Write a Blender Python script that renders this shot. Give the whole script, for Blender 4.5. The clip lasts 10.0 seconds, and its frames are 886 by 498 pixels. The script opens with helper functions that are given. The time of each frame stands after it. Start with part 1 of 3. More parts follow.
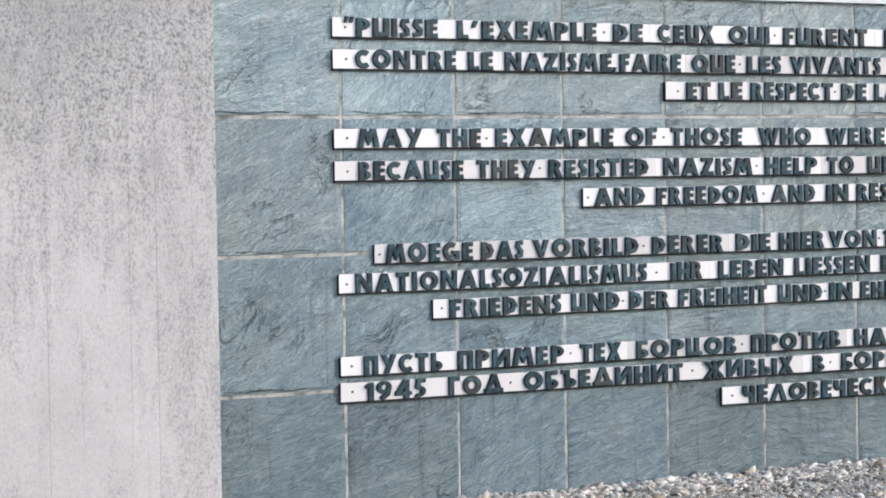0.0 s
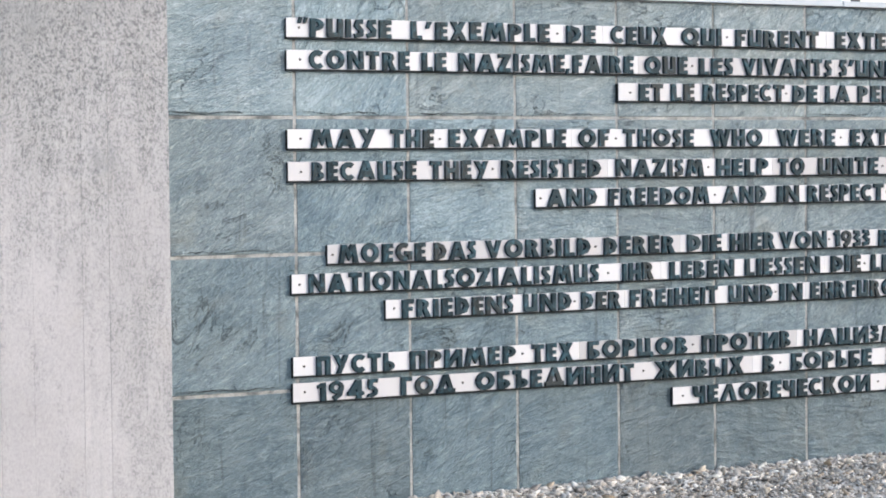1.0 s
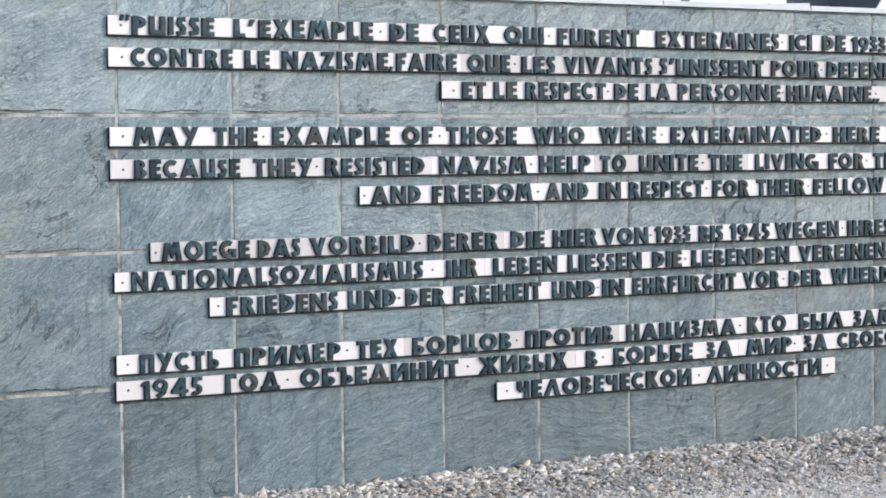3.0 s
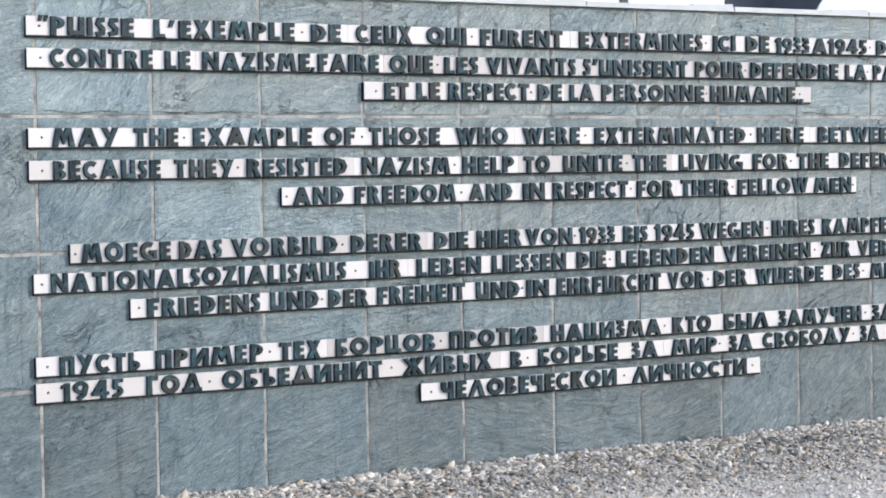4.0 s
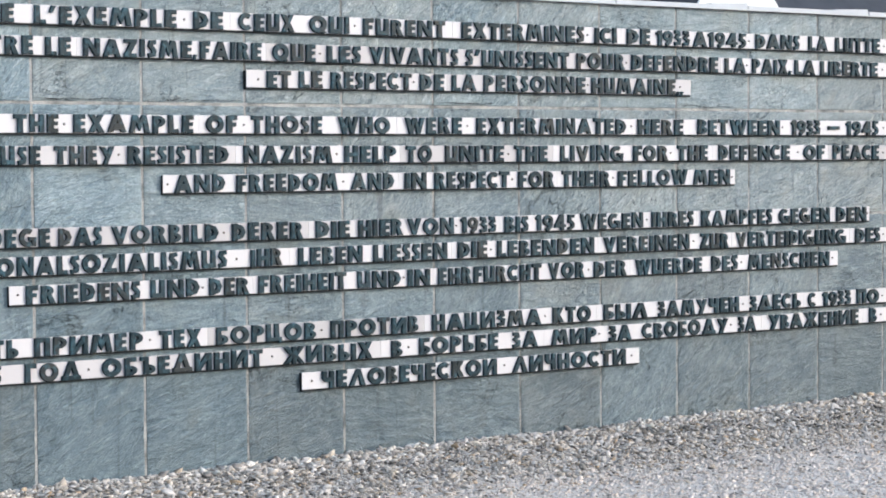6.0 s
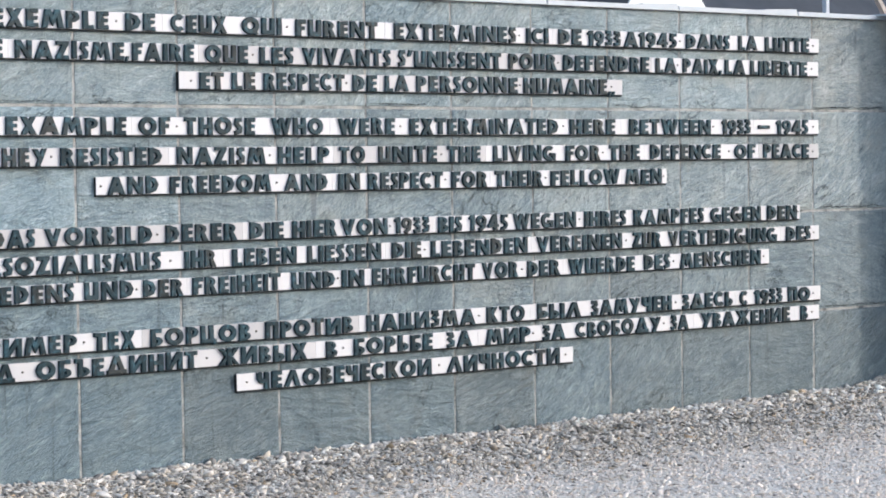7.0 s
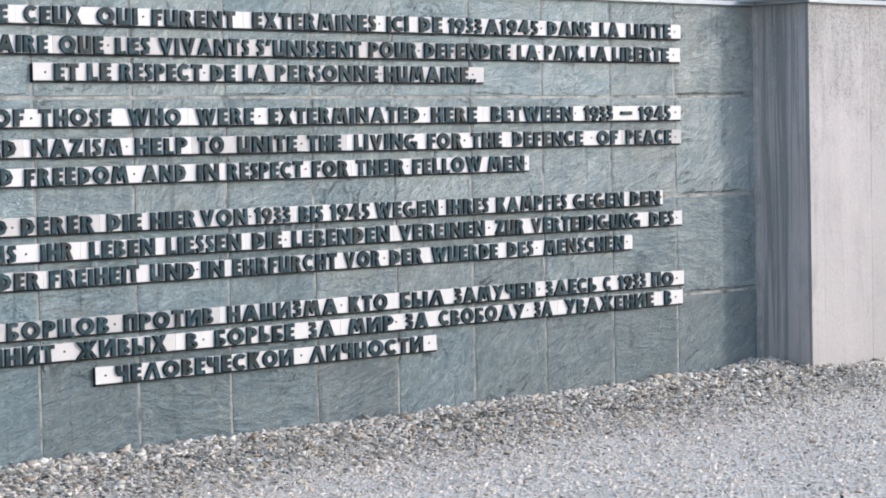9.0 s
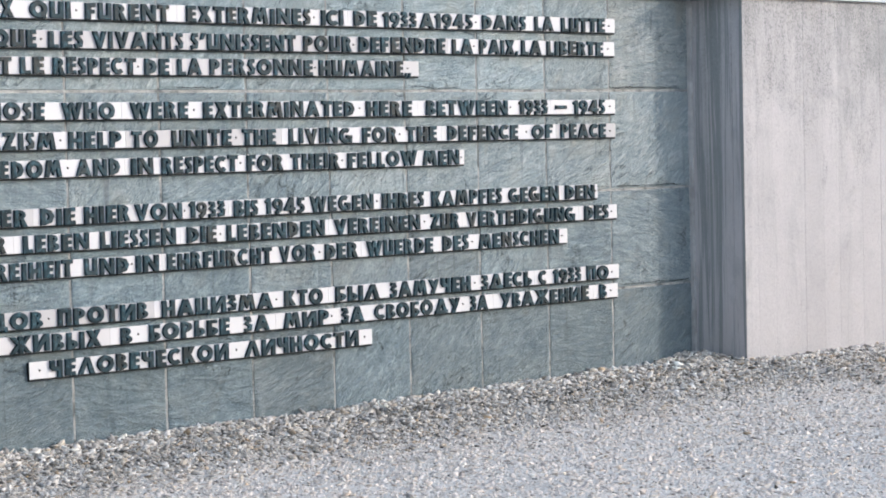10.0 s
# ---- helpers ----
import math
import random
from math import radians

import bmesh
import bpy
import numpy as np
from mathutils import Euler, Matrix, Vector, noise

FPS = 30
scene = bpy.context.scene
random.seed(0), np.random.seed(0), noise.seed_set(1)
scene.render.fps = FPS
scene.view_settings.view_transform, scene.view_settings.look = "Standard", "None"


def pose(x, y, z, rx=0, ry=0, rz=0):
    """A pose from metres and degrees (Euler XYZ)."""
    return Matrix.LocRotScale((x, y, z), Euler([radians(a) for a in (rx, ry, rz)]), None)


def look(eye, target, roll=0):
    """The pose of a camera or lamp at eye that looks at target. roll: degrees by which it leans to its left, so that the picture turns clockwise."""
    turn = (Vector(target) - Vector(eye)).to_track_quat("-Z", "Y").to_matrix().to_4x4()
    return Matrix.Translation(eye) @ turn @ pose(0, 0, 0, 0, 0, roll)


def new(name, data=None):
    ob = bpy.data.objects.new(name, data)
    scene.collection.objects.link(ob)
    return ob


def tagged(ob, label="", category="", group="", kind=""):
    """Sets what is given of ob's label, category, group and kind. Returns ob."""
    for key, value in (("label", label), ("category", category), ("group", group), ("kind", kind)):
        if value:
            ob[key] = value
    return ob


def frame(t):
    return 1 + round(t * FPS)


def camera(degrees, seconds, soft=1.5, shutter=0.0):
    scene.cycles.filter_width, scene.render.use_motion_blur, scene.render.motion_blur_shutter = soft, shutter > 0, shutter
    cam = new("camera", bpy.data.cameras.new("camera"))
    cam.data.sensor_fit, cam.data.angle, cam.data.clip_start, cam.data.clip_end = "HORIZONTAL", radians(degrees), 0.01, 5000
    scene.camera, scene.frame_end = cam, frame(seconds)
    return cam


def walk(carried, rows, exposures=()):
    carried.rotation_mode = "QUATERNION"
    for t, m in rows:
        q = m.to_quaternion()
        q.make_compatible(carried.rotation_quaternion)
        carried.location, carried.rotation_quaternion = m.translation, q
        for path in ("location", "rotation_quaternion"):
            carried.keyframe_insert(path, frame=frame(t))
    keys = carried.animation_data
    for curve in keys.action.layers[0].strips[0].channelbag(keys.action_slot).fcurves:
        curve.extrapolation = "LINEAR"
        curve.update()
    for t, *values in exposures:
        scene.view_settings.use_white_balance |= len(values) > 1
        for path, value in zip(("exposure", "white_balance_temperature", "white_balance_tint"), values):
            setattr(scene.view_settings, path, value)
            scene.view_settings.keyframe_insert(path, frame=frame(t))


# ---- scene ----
cam = camera(22.0, 10.0, soft=1.8)
EXPOSURE, KELVIN, TINT = 0.25, 5650.0, 10.0
PATH = [
    (0, (-3.934, -9.648, 1.442), (-2.997, -7.881, 1.383), -0.9),
    (0.5, (-3.952, -9.652, 1.485), (-2.999, -7.895, 1.418), -0.7),
    (1, (-3.955, -9.659, 1.508), (-2.98, -7.914, 1.437), -0.6),
    (1.5, (-3.964, -9.669, 1.502), (-2.96, -7.941, 1.431), -0.5),
    (2, (-3.978, -9.668, 1.497), (-2.938, -7.961, 1.426), -0.6),
    (2.5, (-3.963, -9.696, 1.519), (-2.892, -8.008, 1.444), -0.6),
    (4, (-3.821, -9.793, 1.46), (-2.685, -8.148, 1.393), -0.9),
    (4.5, (-3.797, -9.809, 1.468), (-2.645, -8.176, 1.4), -0.8),
    (5, (-3.815, -9.82, 1.476), (-2.642, -8.202, 1.405), -0.8),
    (6.3, (-3.848, -9.795, 1.444), (-2.613, -8.223, 1.369), -0.6),
    (6.5, (-3.865, -9.809, 1.446), (-2.621, -8.245, 1.372), -0.8),
    (7, (-3.86, -9.806, 1.425), (-2.592, -8.261, 1.353), -0.8),
    (7.5, (-3.846, -9.789, 1.429), (-2.554, -8.264, 1.355), -0.9),
    (8, (-3.805, -9.825, 1.446), (-2.496, -8.315, 1.367), -1.1),
    (8.5, (-3.766, -9.849, 1.46), (-2.44, -8.354, 1.375), -1.2),
    (9, (-3.739, -9.873, 1.477), (-2.396, -8.394, 1.385), -1.2),
    (9.5, (-3.732, -9.882, 1.472), (-2.37, -8.421, 1.377), -1.3),
    (10, (-3.736, -9.877, 1.453), (-2.352, -8.436, 1.358), -1.3),
]
walk(cam, [(t, look(eye, target, roll)) for t, eye, target, roll in PATH],
     exposures=((0.0, EXPOSURE, KELVIN, TINT), (10.0, EXPOSURE, KELVIN, TINT)))

# ---- world, sun, exposure ----
SUN_WAY = Vector((-0.82, 1.0, 0.0)).normalized()
SUN_EL = radians(18)
world = bpy.data.worlds.new("sky")
scene.world = world
world.use_nodes = True
wn = world.node_tree
sky = wn.nodes.new("ShaderNodeTexSky")
sky.sky_type = "NISHITA"
sky.sun_disc = False
sky.sun_elevation = SUN_EL
sky.sun_rotation = math.atan2(-SUN_WAY.x, -SUN_WAY.y)
sky.air_density, sky.dust_density, sky.ozone_density = 1.0, 2.0, 1.0
wn.links.new(sky.outputs[0], wn.nodes["Background"].inputs[0])
wn.nodes["Background"].inputs[1].default_value = 0.14
# thin even haze over the whole sky
haze = wn.nodes.new("ShaderNodeBackground")
haze.inputs[0].default_value, haze.inputs[1].default_value = (0.88, 0.95, 1.0, 1), 0.50
both = wn.nodes.new("ShaderNodeAddShader")
wn.links.new(wn.nodes["Background"].outputs[0], both.inputs[0])
wn.links.new(haze.outputs[0], both.inputs[1])
wn.links.new(both.outputs[0], wn.nodes["World Output"].inputs[0])
sun_data = bpy.data.lights.new("sun", "SUN")
sun_data.energy, sun_data.angle, sun_data.color = 1.55, radians(2), (1.0, 0.885, 0.75)
sun = new("sun", sun_data)
sun.matrix_world = look(-SUN_WAY * 20 + Vector((0, 0, 20 * math.tan(SUN_EL))), (0, 0, 0))


# ---- materials ----
class Nodes:
    """A short way to write node trees."""

    def __init__(self, name):
        self.mat = bpy.data.materials.new(name)
        self.mat.use_nodes = True
        self.tree = self.mat.node_tree
        self.bsdf = self.tree.nodes["Principled BSDF"]

    def add(self, kind, ins=None, **attrs):
        n = self.tree.nodes.new("ShaderNode" + kind)
        for k, v in attrs.items():
            setattr(n, k, v)
        for k, v in (ins or {}).items():
            self.put(n.inputs[k], v)
        return n

    def put(self, socket, v):
        if isinstance(v, bpy.types.NodeSocket):
            self.tree.links.new(v, socket)
        else:
            socket.default_value = v

    def noise(self, vec, scale, detail=6.0, rough=0.55, dist=0.0):
        return self.add("TexNoise", {"Vector": vec, "Scale": scale, "Detail": detail, "Roughness": rough, "Distortion": dist}).outputs["Fac"]

    def ramp(self, fac, stops):
        n = self.add("ValToRGB", {"Fac": fac})
        e = n.color_ramp.elements
        while len(e) < len(stops):
            e.new(0.5)
        for el, (p, c) in zip(e, stops):
            el.position, el.color = p, ((c, c, c, 1) if isinstance(c, (int, float)) else (*c, 1))
        return n.outputs["Color"]

    def mix(self, fac, a, b, how="MIX"):
        n = self.add("Mix", data_type="RGBA", blend_type=how)
        for s, v in ((n.inputs[0], fac), (n.inputs[6], a), (n.inputs[7], b)):
            self.put(s, (*v, 1) if isinstance(v, tuple) and len(v) == 3 else v)
        return n.outputs[2]

    def math(self, how, a, b=0.0):
        n = self.add("Math", operation=how)
        self.put(n.inputs[0], a)
        self.put(n.inputs[1], b)
        return n.outputs[0]

    def mapped(self, vec, rot=(0, 0, 0), scale=(1, 1, 1)):
        return self.add("Mapping", {"Vector": vec, "Rotation": [radians(a) for a in rot], "Scale": scale}).outputs[0]

    def finish(self, color, rough, bump=None, strength=0.3, dist=0.01, metal=0.0, spec=0.5):
        self.put(self.bsdf.inputs["Base Color"], (*color, 1) if isinstance(color, tuple) else color)
        self.put(self.bsdf.inputs["Roughness"], rough)
        self.put(self.bsdf.inputs["Metallic"], metal)
        self.put(self.bsdf.inputs["Specular IOR Level"], spec)
        if bump is not None:
            b = self.add("Bump", {"Height": bump, "Strength": strength, "Distance": dist})
            self.put(self.bsdf.inputs["Normal"], b.outputs[0])
        return self.mat


def slate_material():
    """Riven slate; each slab has its own bed and lean; its object colour carries random tone and the light painted down
    the wall.
    """
    n = Nodes("riven_slate")
    co = n.add("TexCoord").outputs["Object"]
    info = n.add("ObjectInfo")
    rnd = info.outputs["Random"]
    shift = n.add("CombineXYZ", {"X": n.math("MULTIPLY", rnd, 37.0), "Z": n.math("MULTIPLY", rnd, 91.0)}).outputs[0]
    p = n.add("VectorMath", {0: co, 1: shift}, operation="ADD").outputs[0]
    lean = n.math("ADD", n.math("MULTIPLY", n.math("FRACT", n.math("MULTIPLY", rnd, 7.3)), 1.0), -0.15)
    turned = n.add("VectorRotate", {"Vector": p, "Angle": lean}, rotation_type="Y_AXIS").outputs[0]
    big = n.noise(p, 2.4, 5, 0.6, 0.5)
    patch = n.noise(n.mapped(turned, scale=(6, 6, 11)), 1.0, 7, 0.65, 1.1)
    ripple = n.noise(n.mapped(turned, scale=(7, 7, 30)), 1.0, 6, 0.68, 1.0)
    fine = n.noise(n.mapped(turned, scale=(55, 55, 110)), 1.0, 5, 0.75, 0.4)
    grain = n.noise(p, 240.0, 3, 0.7)
    col = n.ramp(big, [(0.28, (0.125, 0.158, 0.176)), (0.5, (0.165, 0.198, 0.210)), (0.72, (0.205, 0.232, 0.232))])
    col = n.mix(n.ramp(patch, [(0.48, 0.0), (0.72, 0.65)]), col, (0.285, 0.312, 0.315))
    col = n.mix(n.ramp(patch, [(0.26, 0.65), (0.44, 0.0)]), col, (0.088, 0.115, 0.130))
    col = n.mix(n.ramp(ripple, [(0.53, 0.0), (0.66, 0.55)]), col, (0.33, 0.36, 0.365))
    col = n.mix(n.ramp(ripple, [(0.30, 0.5), (0.43, 0.0)]), col, (0.090, 0.116, 0.130))
    col = n.mix(n.ramp(fine, [(0.32, 0.6), (0.46, 0.0)]), col, (0.082, 0.104, 0.118))
    col = n.mix(n.ramp(fine, [(0.55, 0.0), (0.68, 0.6)]), col, (0.39, 0.415, 0.42))
    rust = n.noise(p, 3.1, 5, 0.6, 0.8)
    col = n.mix(n.ramp(rust, [(0.54, 0.0), (0.74, 0.55)]), col, (0.215, 0.212, 0.185))
    bloom = n.noise(p, 5.2, 6, 0.7, 0.6)
    col = n.mix(n.ramp(bloom, [(0.62, 0.0), (0.74, 0.5)]), col, (0.37, 0.385, 0.385))
    drip = n.noise(n.mapped(p, scale=(20, 20, 1.2)), 1.0, 6, 0.68, 0.6)
    col = n.mix(n.ramp(drip, [(0.57, 0.0), (0.70, 0.6)]), col, (0.078, 0.092, 0.096))
    lime = n.noise(n.mapped(p, scale=(42, 42, 0.9)), 1.0, 3, 0.6, 0.3)
    col = n.mix(n.ramp(lime, [(0.70, 0.0), (0.78, 0.45)]), col, (0.40, 0.41, 0.40))
    # thin open seams and pale quartz lines across the bed
    bend = n.noise(n.mapped(turned, rot=(0, 35, 0), scale=(2.2, 2.2, 3.4)), 1.0, 6, 0.62, 1.4)
    seam = n.ramp(n.math("ABSOLUTE", n.math("SUBTRACT", bend, 0.5)), [(0.0, 1.0), (0.011, 0.0)])
    some = n.noise(p, 2.9, 3, 0.5)
    col = n.mix(n.math("MULTIPLY", seam, n.ramp(some, [(0.50, 0.0), (0.60, 0.8)])), col, (0.055, 0.068, 0.075))
    bend2 = n.noise(n.mapped(turned, rot=(0, -40, 0), scale=(2.0, 2.0, 5.0)), 1.0, 5, 0.6, 0.9)
    quartz = n.ramp(n.math("ABSOLUTE", n.math("SUBTRACT", bend2, 0.52)), [(0.0, 1.0), (0.010, 0.0)])
    col = n.mix(n.math("MULTIPLY", quartz, n.ramp(some, [(0.34, 0.6), (0.46, 0.0)])), col, (0.42, 0.44, 0.43))
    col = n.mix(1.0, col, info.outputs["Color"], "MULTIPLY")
    flakes = n.noise(n.mapped(turned, scale=(4.0, 4.0, 8.5)), 1.0, 5, 0.6, 1.6)
    steps = n.add("ValToRGB", {"Fac": flakes})
    steps.color_ramp.interpolation = "EASE"
    e = steps.color_ramp.elements
    e[0].position, e[0].color, e[1].position, e[1].color = 0.40, (0, 0, 0, 1), 0.415, (0.35, 0.35, 0.35, 1)
    for at, g in ((0.50, 0.36), (0.512, 0.68), (0.58, 0.70), (0.59, 1.0)):
        el = e.new(at)
        el.color = (g, g, g, 1)
    h = n.math("ADD", n.math("MULTIPLY", ripple, 1.3), n.math("MULTIPLY", fine, 0.45))
    h = n.math("ADD", h, n.math("MULTIPLY", patch, 1.1))
    h = n.math("SUBTRACT", h, n.math("MULTIPLY", n.math("MULTIPLY", seam, n.ramp(some, [(0.50, 0.0), (0.60, 1.0)])), 0.5))
    h = n.math("ADD", h, n.math("MULTIPLY", grain, 0.10))
    h = n.math("ADD", h, n.math("MULTIPLY", steps.outputs["Color"], n.ramp(n.math("FRACT", n.math("MULTIPLY", rnd, 5.7)), [(0.3, 0.25), (0.9, 1.1)])))
    rough = n.ramp(big, [(0.3, 0.34), (0.7, 0.52)])
    return n.finish(col, rough, h, 1.0, 0.020, spec=0.7)


def mortar_material():
    n = Nodes("pale_mortar")
    co = n.add("TexCoord").outputs["Object"]
    a, b = n.noise(co, 9.0, 6, 0.65), n.noise(co, 140.0, 4, 0.7)
    col = n.ramp(a, [(0.38, (0.11, 0.115, 0.113)), (0.47, (0.31, 0.305, 0.29)), (0.60, (0.47, 0.45, 0.425))])
    col = n.mix(n.ramp(b, [(0.35, 0.5), (0.55, 0.0)]), col, (0.18, 0.18, 0.17))
    return n.finish(col, 0.9, b, 0.5, 0.004)


def concrete_material():
    """Cast concrete: pitted and grown over near its weathered head, cleaner lower down, with runs on the returns."""
    n = Nodes("board_marked_concrete")
    co = n.add("TexCoord").outputs["Object"]
    geo = n.add("NewGeometry")
    isl = geo.outputs["Random Per Island"]
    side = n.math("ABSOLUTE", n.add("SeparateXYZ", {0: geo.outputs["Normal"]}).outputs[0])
    cloud = n.noise(co, 1.1, 6, 0.6, 0.4)
    run = n.noise(n.mapped(co, scale=(11, 11, 0.7)), 1.0, 7, 0.68, 0.8)
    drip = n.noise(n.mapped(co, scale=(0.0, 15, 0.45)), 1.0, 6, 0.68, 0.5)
    grit = n.noise(n.mapped(co, scale=(95, 95, 64)), 1.0, 6, 0.85)
    front = n.math("SUBTRACT", 1.0, n.math("MULTIPLY", side, 0.75))
    pock = n.noise(n.mapped(co, scale=(70, 70, 60)), 1.0, 3, 0.65)
    zone = n.noise(n.mapped(co, scale=(1.5, 1.5, 0.8)), 1.0, 8, 0.72, 0.8)
    streaky = n.noise(n.mapped(co, scale=(13, 13, 2.4)), 1.0, 6, 0.7, 0.6)
    zone = n.math("ADD", n.math("MULTIPLY", zone, 0.55), n.math("MULTIPLY", streaky, 0.45))
    up = n.add("MapRange", {"Value": n.add("SeparateXYZ", {0: co}).outputs[2], "From Min": 0.7, "From Max": 2.3, "To Min": -0.10, "To Max": 0.09}).outputs[0]
    grown = n.math("ADD", n.math("ADD", zone, up), n.add("SeparateColor", {0: n.add("ObjectInfo").outputs["Color"]}).outputs[0])
    col = n.ramp(cloud, [(0.3, (0.388, 0.364, 0.360)), (0.55, (0.454, 0.426, 0.422)), (0.75, (0.494, 0.465, 0.461))])
    tone = n.math("ADD", n.math("MULTIPLY", isl, 0.08), 0.96)
    col = n.mix(1.0, col, n.add("CombineColor", {0: tone, 1: tone, 2: tone}).outputs[0], "MULTIPLY")
    col = n.mix(n.ramp(run, [(0.54, 0.0), (0.74, 0.42)]), col, (0.26, 0.258, 0.25))
    col = n.mix(n.ramp(grown, [(0.47, 0.0), (0.66, 0.5)]), col, (0.275, 0.268, 0.256))
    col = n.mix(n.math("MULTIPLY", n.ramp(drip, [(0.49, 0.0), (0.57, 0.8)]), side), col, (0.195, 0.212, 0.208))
    col = n.mix(n.math("MULTIPLY", n.ramp(grit, [(0.42, 0.95), (0.50, 0.0)]), n.math("MULTIPLY", front, n.ramp(grown, [(0.46, 0.22), (0.66, 1.0)]))), col, (0.165, 0.167, 0.168))
    col = n.mix(n.ramp(grit, [(0.54, 0.0), (0.70, 0.4)]), col, (0.57, 0.555, 0.545))
    spots = n.math("MULTIPLY", n.ramp(pock, [(0.55, 0.0), (0.63, 1.0)]), n.math("MULTIPLY", front, n.ramp(grown, [(0.46, 0.08), (0.66, 0.95)])))
    col = n.mix(n.math("MULTIPLY", spots, 0.8), col, (0.13, 0.132, 0.135))
    blotch = n.noise(n.mapped(co, scale=(1.7, 1.7, 1.2)), 1.0, 8, 0.72, 0.5)
    col = n.mix(n.ramp(blotch, [(0.55, 0.0), (0.68, 0.55)]), col, (0.235, 0.235, 0.232))
    ochre = n.noise(co, 2.7, 5, 0.6, 0.6)
    col = n.mix(n.ramp(ochre, [(0.60, 0.0), (0.78, 0.3)]), col, (0.40, 0.355, 0.30))
    h = n.math("SUBTRACT", n.math("ADD", n.math("MULTIPLY", grit, 0.35), n.math("MULTIPLY", run, 0.4)), n.math("MULTIPLY", spots, 0.9))
    return n.finish(col, 0.88, h, 0.55, 0.005, spec=0.3)


def stones_material(name, contrast, lift):
    """Mixed stones: each takes one of the greys, tans and whites of the gravel."""
    n = Nodes(name)
    isl = n.add("NewGeometry").outputs["Random Per Island"]
    co = n.add("TexCoord").outputs["Object"]
    tones = [(0.0, (0.08, 0.078, 0.074)), (0.10, (0.21, 0.20, 0.188)), (0.22, (0.40, 0.375, 0.335)), (0.34, (0.50, 0.45, 0.385)), (0.46, (0.60, 0.57, 0.54)),
             (0.58, (0.44, 0.44, 0.435)), (0.72, (0.68, 0.65, 0.62)), (0.86, (0.78, 0.755, 0.73)), (0.93, (0.42, 0.315, 0.20)), (1.0, (0.82, 0.80, 0.775))]
    col = n.ramp(isl, [(at, tuple(min(0.86, c * w * contrast + l) for c, w, l in zip(t, (1.03, 0.99, 0.94), (lift * 1.16, lift * 0.99, lift * 0.87)))) for at, t in tones])
    g = n.noise(co, 150.0, 4, 0.7)
    col = n.mix(n.ramp(g, [(0.3, 0.4), (0.5, 0.0)]), col, (0.26, 0.25, 0.24))
    return n.finish(col, 0.95, g, 0.5, 0.003, spec=0.05)


def ground_material():
    n = Nodes("gravel_bed")
    co = n.add("TexCoord").outputs["Object"]
    v = n.add("TexVoronoi", {"Vector": co, "Scale": 75.0})
    v2 = n.add("TexVoronoi", {"Vector": co, "Scale": 180.0})
    big = n.noise(co, 0.8, 5)
    grey = n.add("SeparateColor", {0: v.outputs["Color"]}).outputs[0]
    col = n.ramp(grey, [(0.0, (0.35, 0.32, 0.285)), (0.3, (0.54, 0.495, 0.445)), (0.6, (0.64, 0.585, 0.53)), (1.0, (0.80, 0.745, 0.69))])
    col = n.mix(0.4, col, n.ramp(big, [(0.35, (0.54, 0.505, 0.455)), (0.65, (0.71, 0.675, 0.62))]))
    h = n.math("ADD", n.math("MULTIPLY", v.outputs["Distance"], -1.0), n.math("MULTIPLY", v2.outputs["Distance"], -0.4))
    return n.finish(col, 0.92, h, 0.7, 0.012, spec=0.25)


def plate_material():
    n = Nodes("white_enamel")
    co = n.add("TexCoord").outputs["Object"]
    rnd = n.add("ObjectInfo").outputs["Random"]
    col = n.ramp(rnd, [(0.0, (0.64, 0.614, 0.614)), (0.80, (0.62, 0.594, 0.594)), (0.93, (0.51, 0.48, 0.48)), (1.0, (0.46, 0.44, 0.44))])
    run = n.noise(n.mapped(co, scale=(30, 30, 6)), 1.0, 5, 0.6)
    col = n.mix(n.ramp(run, [(0.55, 0.0), (0.8, 0.4)]), col, (0.60, 0.57, 0.55))
    return n.finish(col, 0.5, run, 0.05, 0.002, spec=0.25)


def letter_material():
    n = Nodes("patinated_bronze_sheen")
    co = n.add("TexCoord").outputs["Object"]
    rnd = n.add("ObjectInfo").outputs["Random"]
    far = n.add("CombineXYZ", {"X": n.math("MULTIPLY", rnd, 53.0), "Z": n.math("MULTIPLY", rnd, 71.0)}).outputs[0]
    p = n.add("VectorMath", {0: co, 1: far}, operation="ADD").outputs[0]
    hue = n.math("FRACT", n.math("MULTIPLY", rnd, 17.7))
    col = n.ramp(hue, [(0.0, (0.006, 0.018, 0.025)), (0.55, (0.010, 0.026, 0.035)), (0.86, (0.015, 0.037, 0.048)), (0.90, (0.020, 0.028, 0.031)), (1.0, (0.028, 0.033, 0.035))])
    a = n.noise(n.mapped(p, scale=(3.0, 30, 26)), 1.0, 5, 0.65, 0.6)
    # lighter teal patches painted in as highlights on the letter faces
    col = n.mix(n.ramp(a, [(0.50, 0.0), (0.68, 0.8)]), col, (0.058, 0.122, 0.152))
    b = n.noise(n.mapped(p, scale=(9, 90, 80)), 1.0, 4, 0.7)
    col = n.mix(n.ramp(b, [(0.34, 0.7), (0.48, 0.0)]), col, (0.012, 0.017, 0.020))
    h = n.math("ADD", n.math("MULTIPLY", a, 0.8), n.math("MULTIPLY", b, 0.3))
    return n.finish(col, n.ramp(a, [(0.3, 0.34), (0.7, 0.55)]), h, 0.5, 0.005, metal=0.0, spec=0.18)


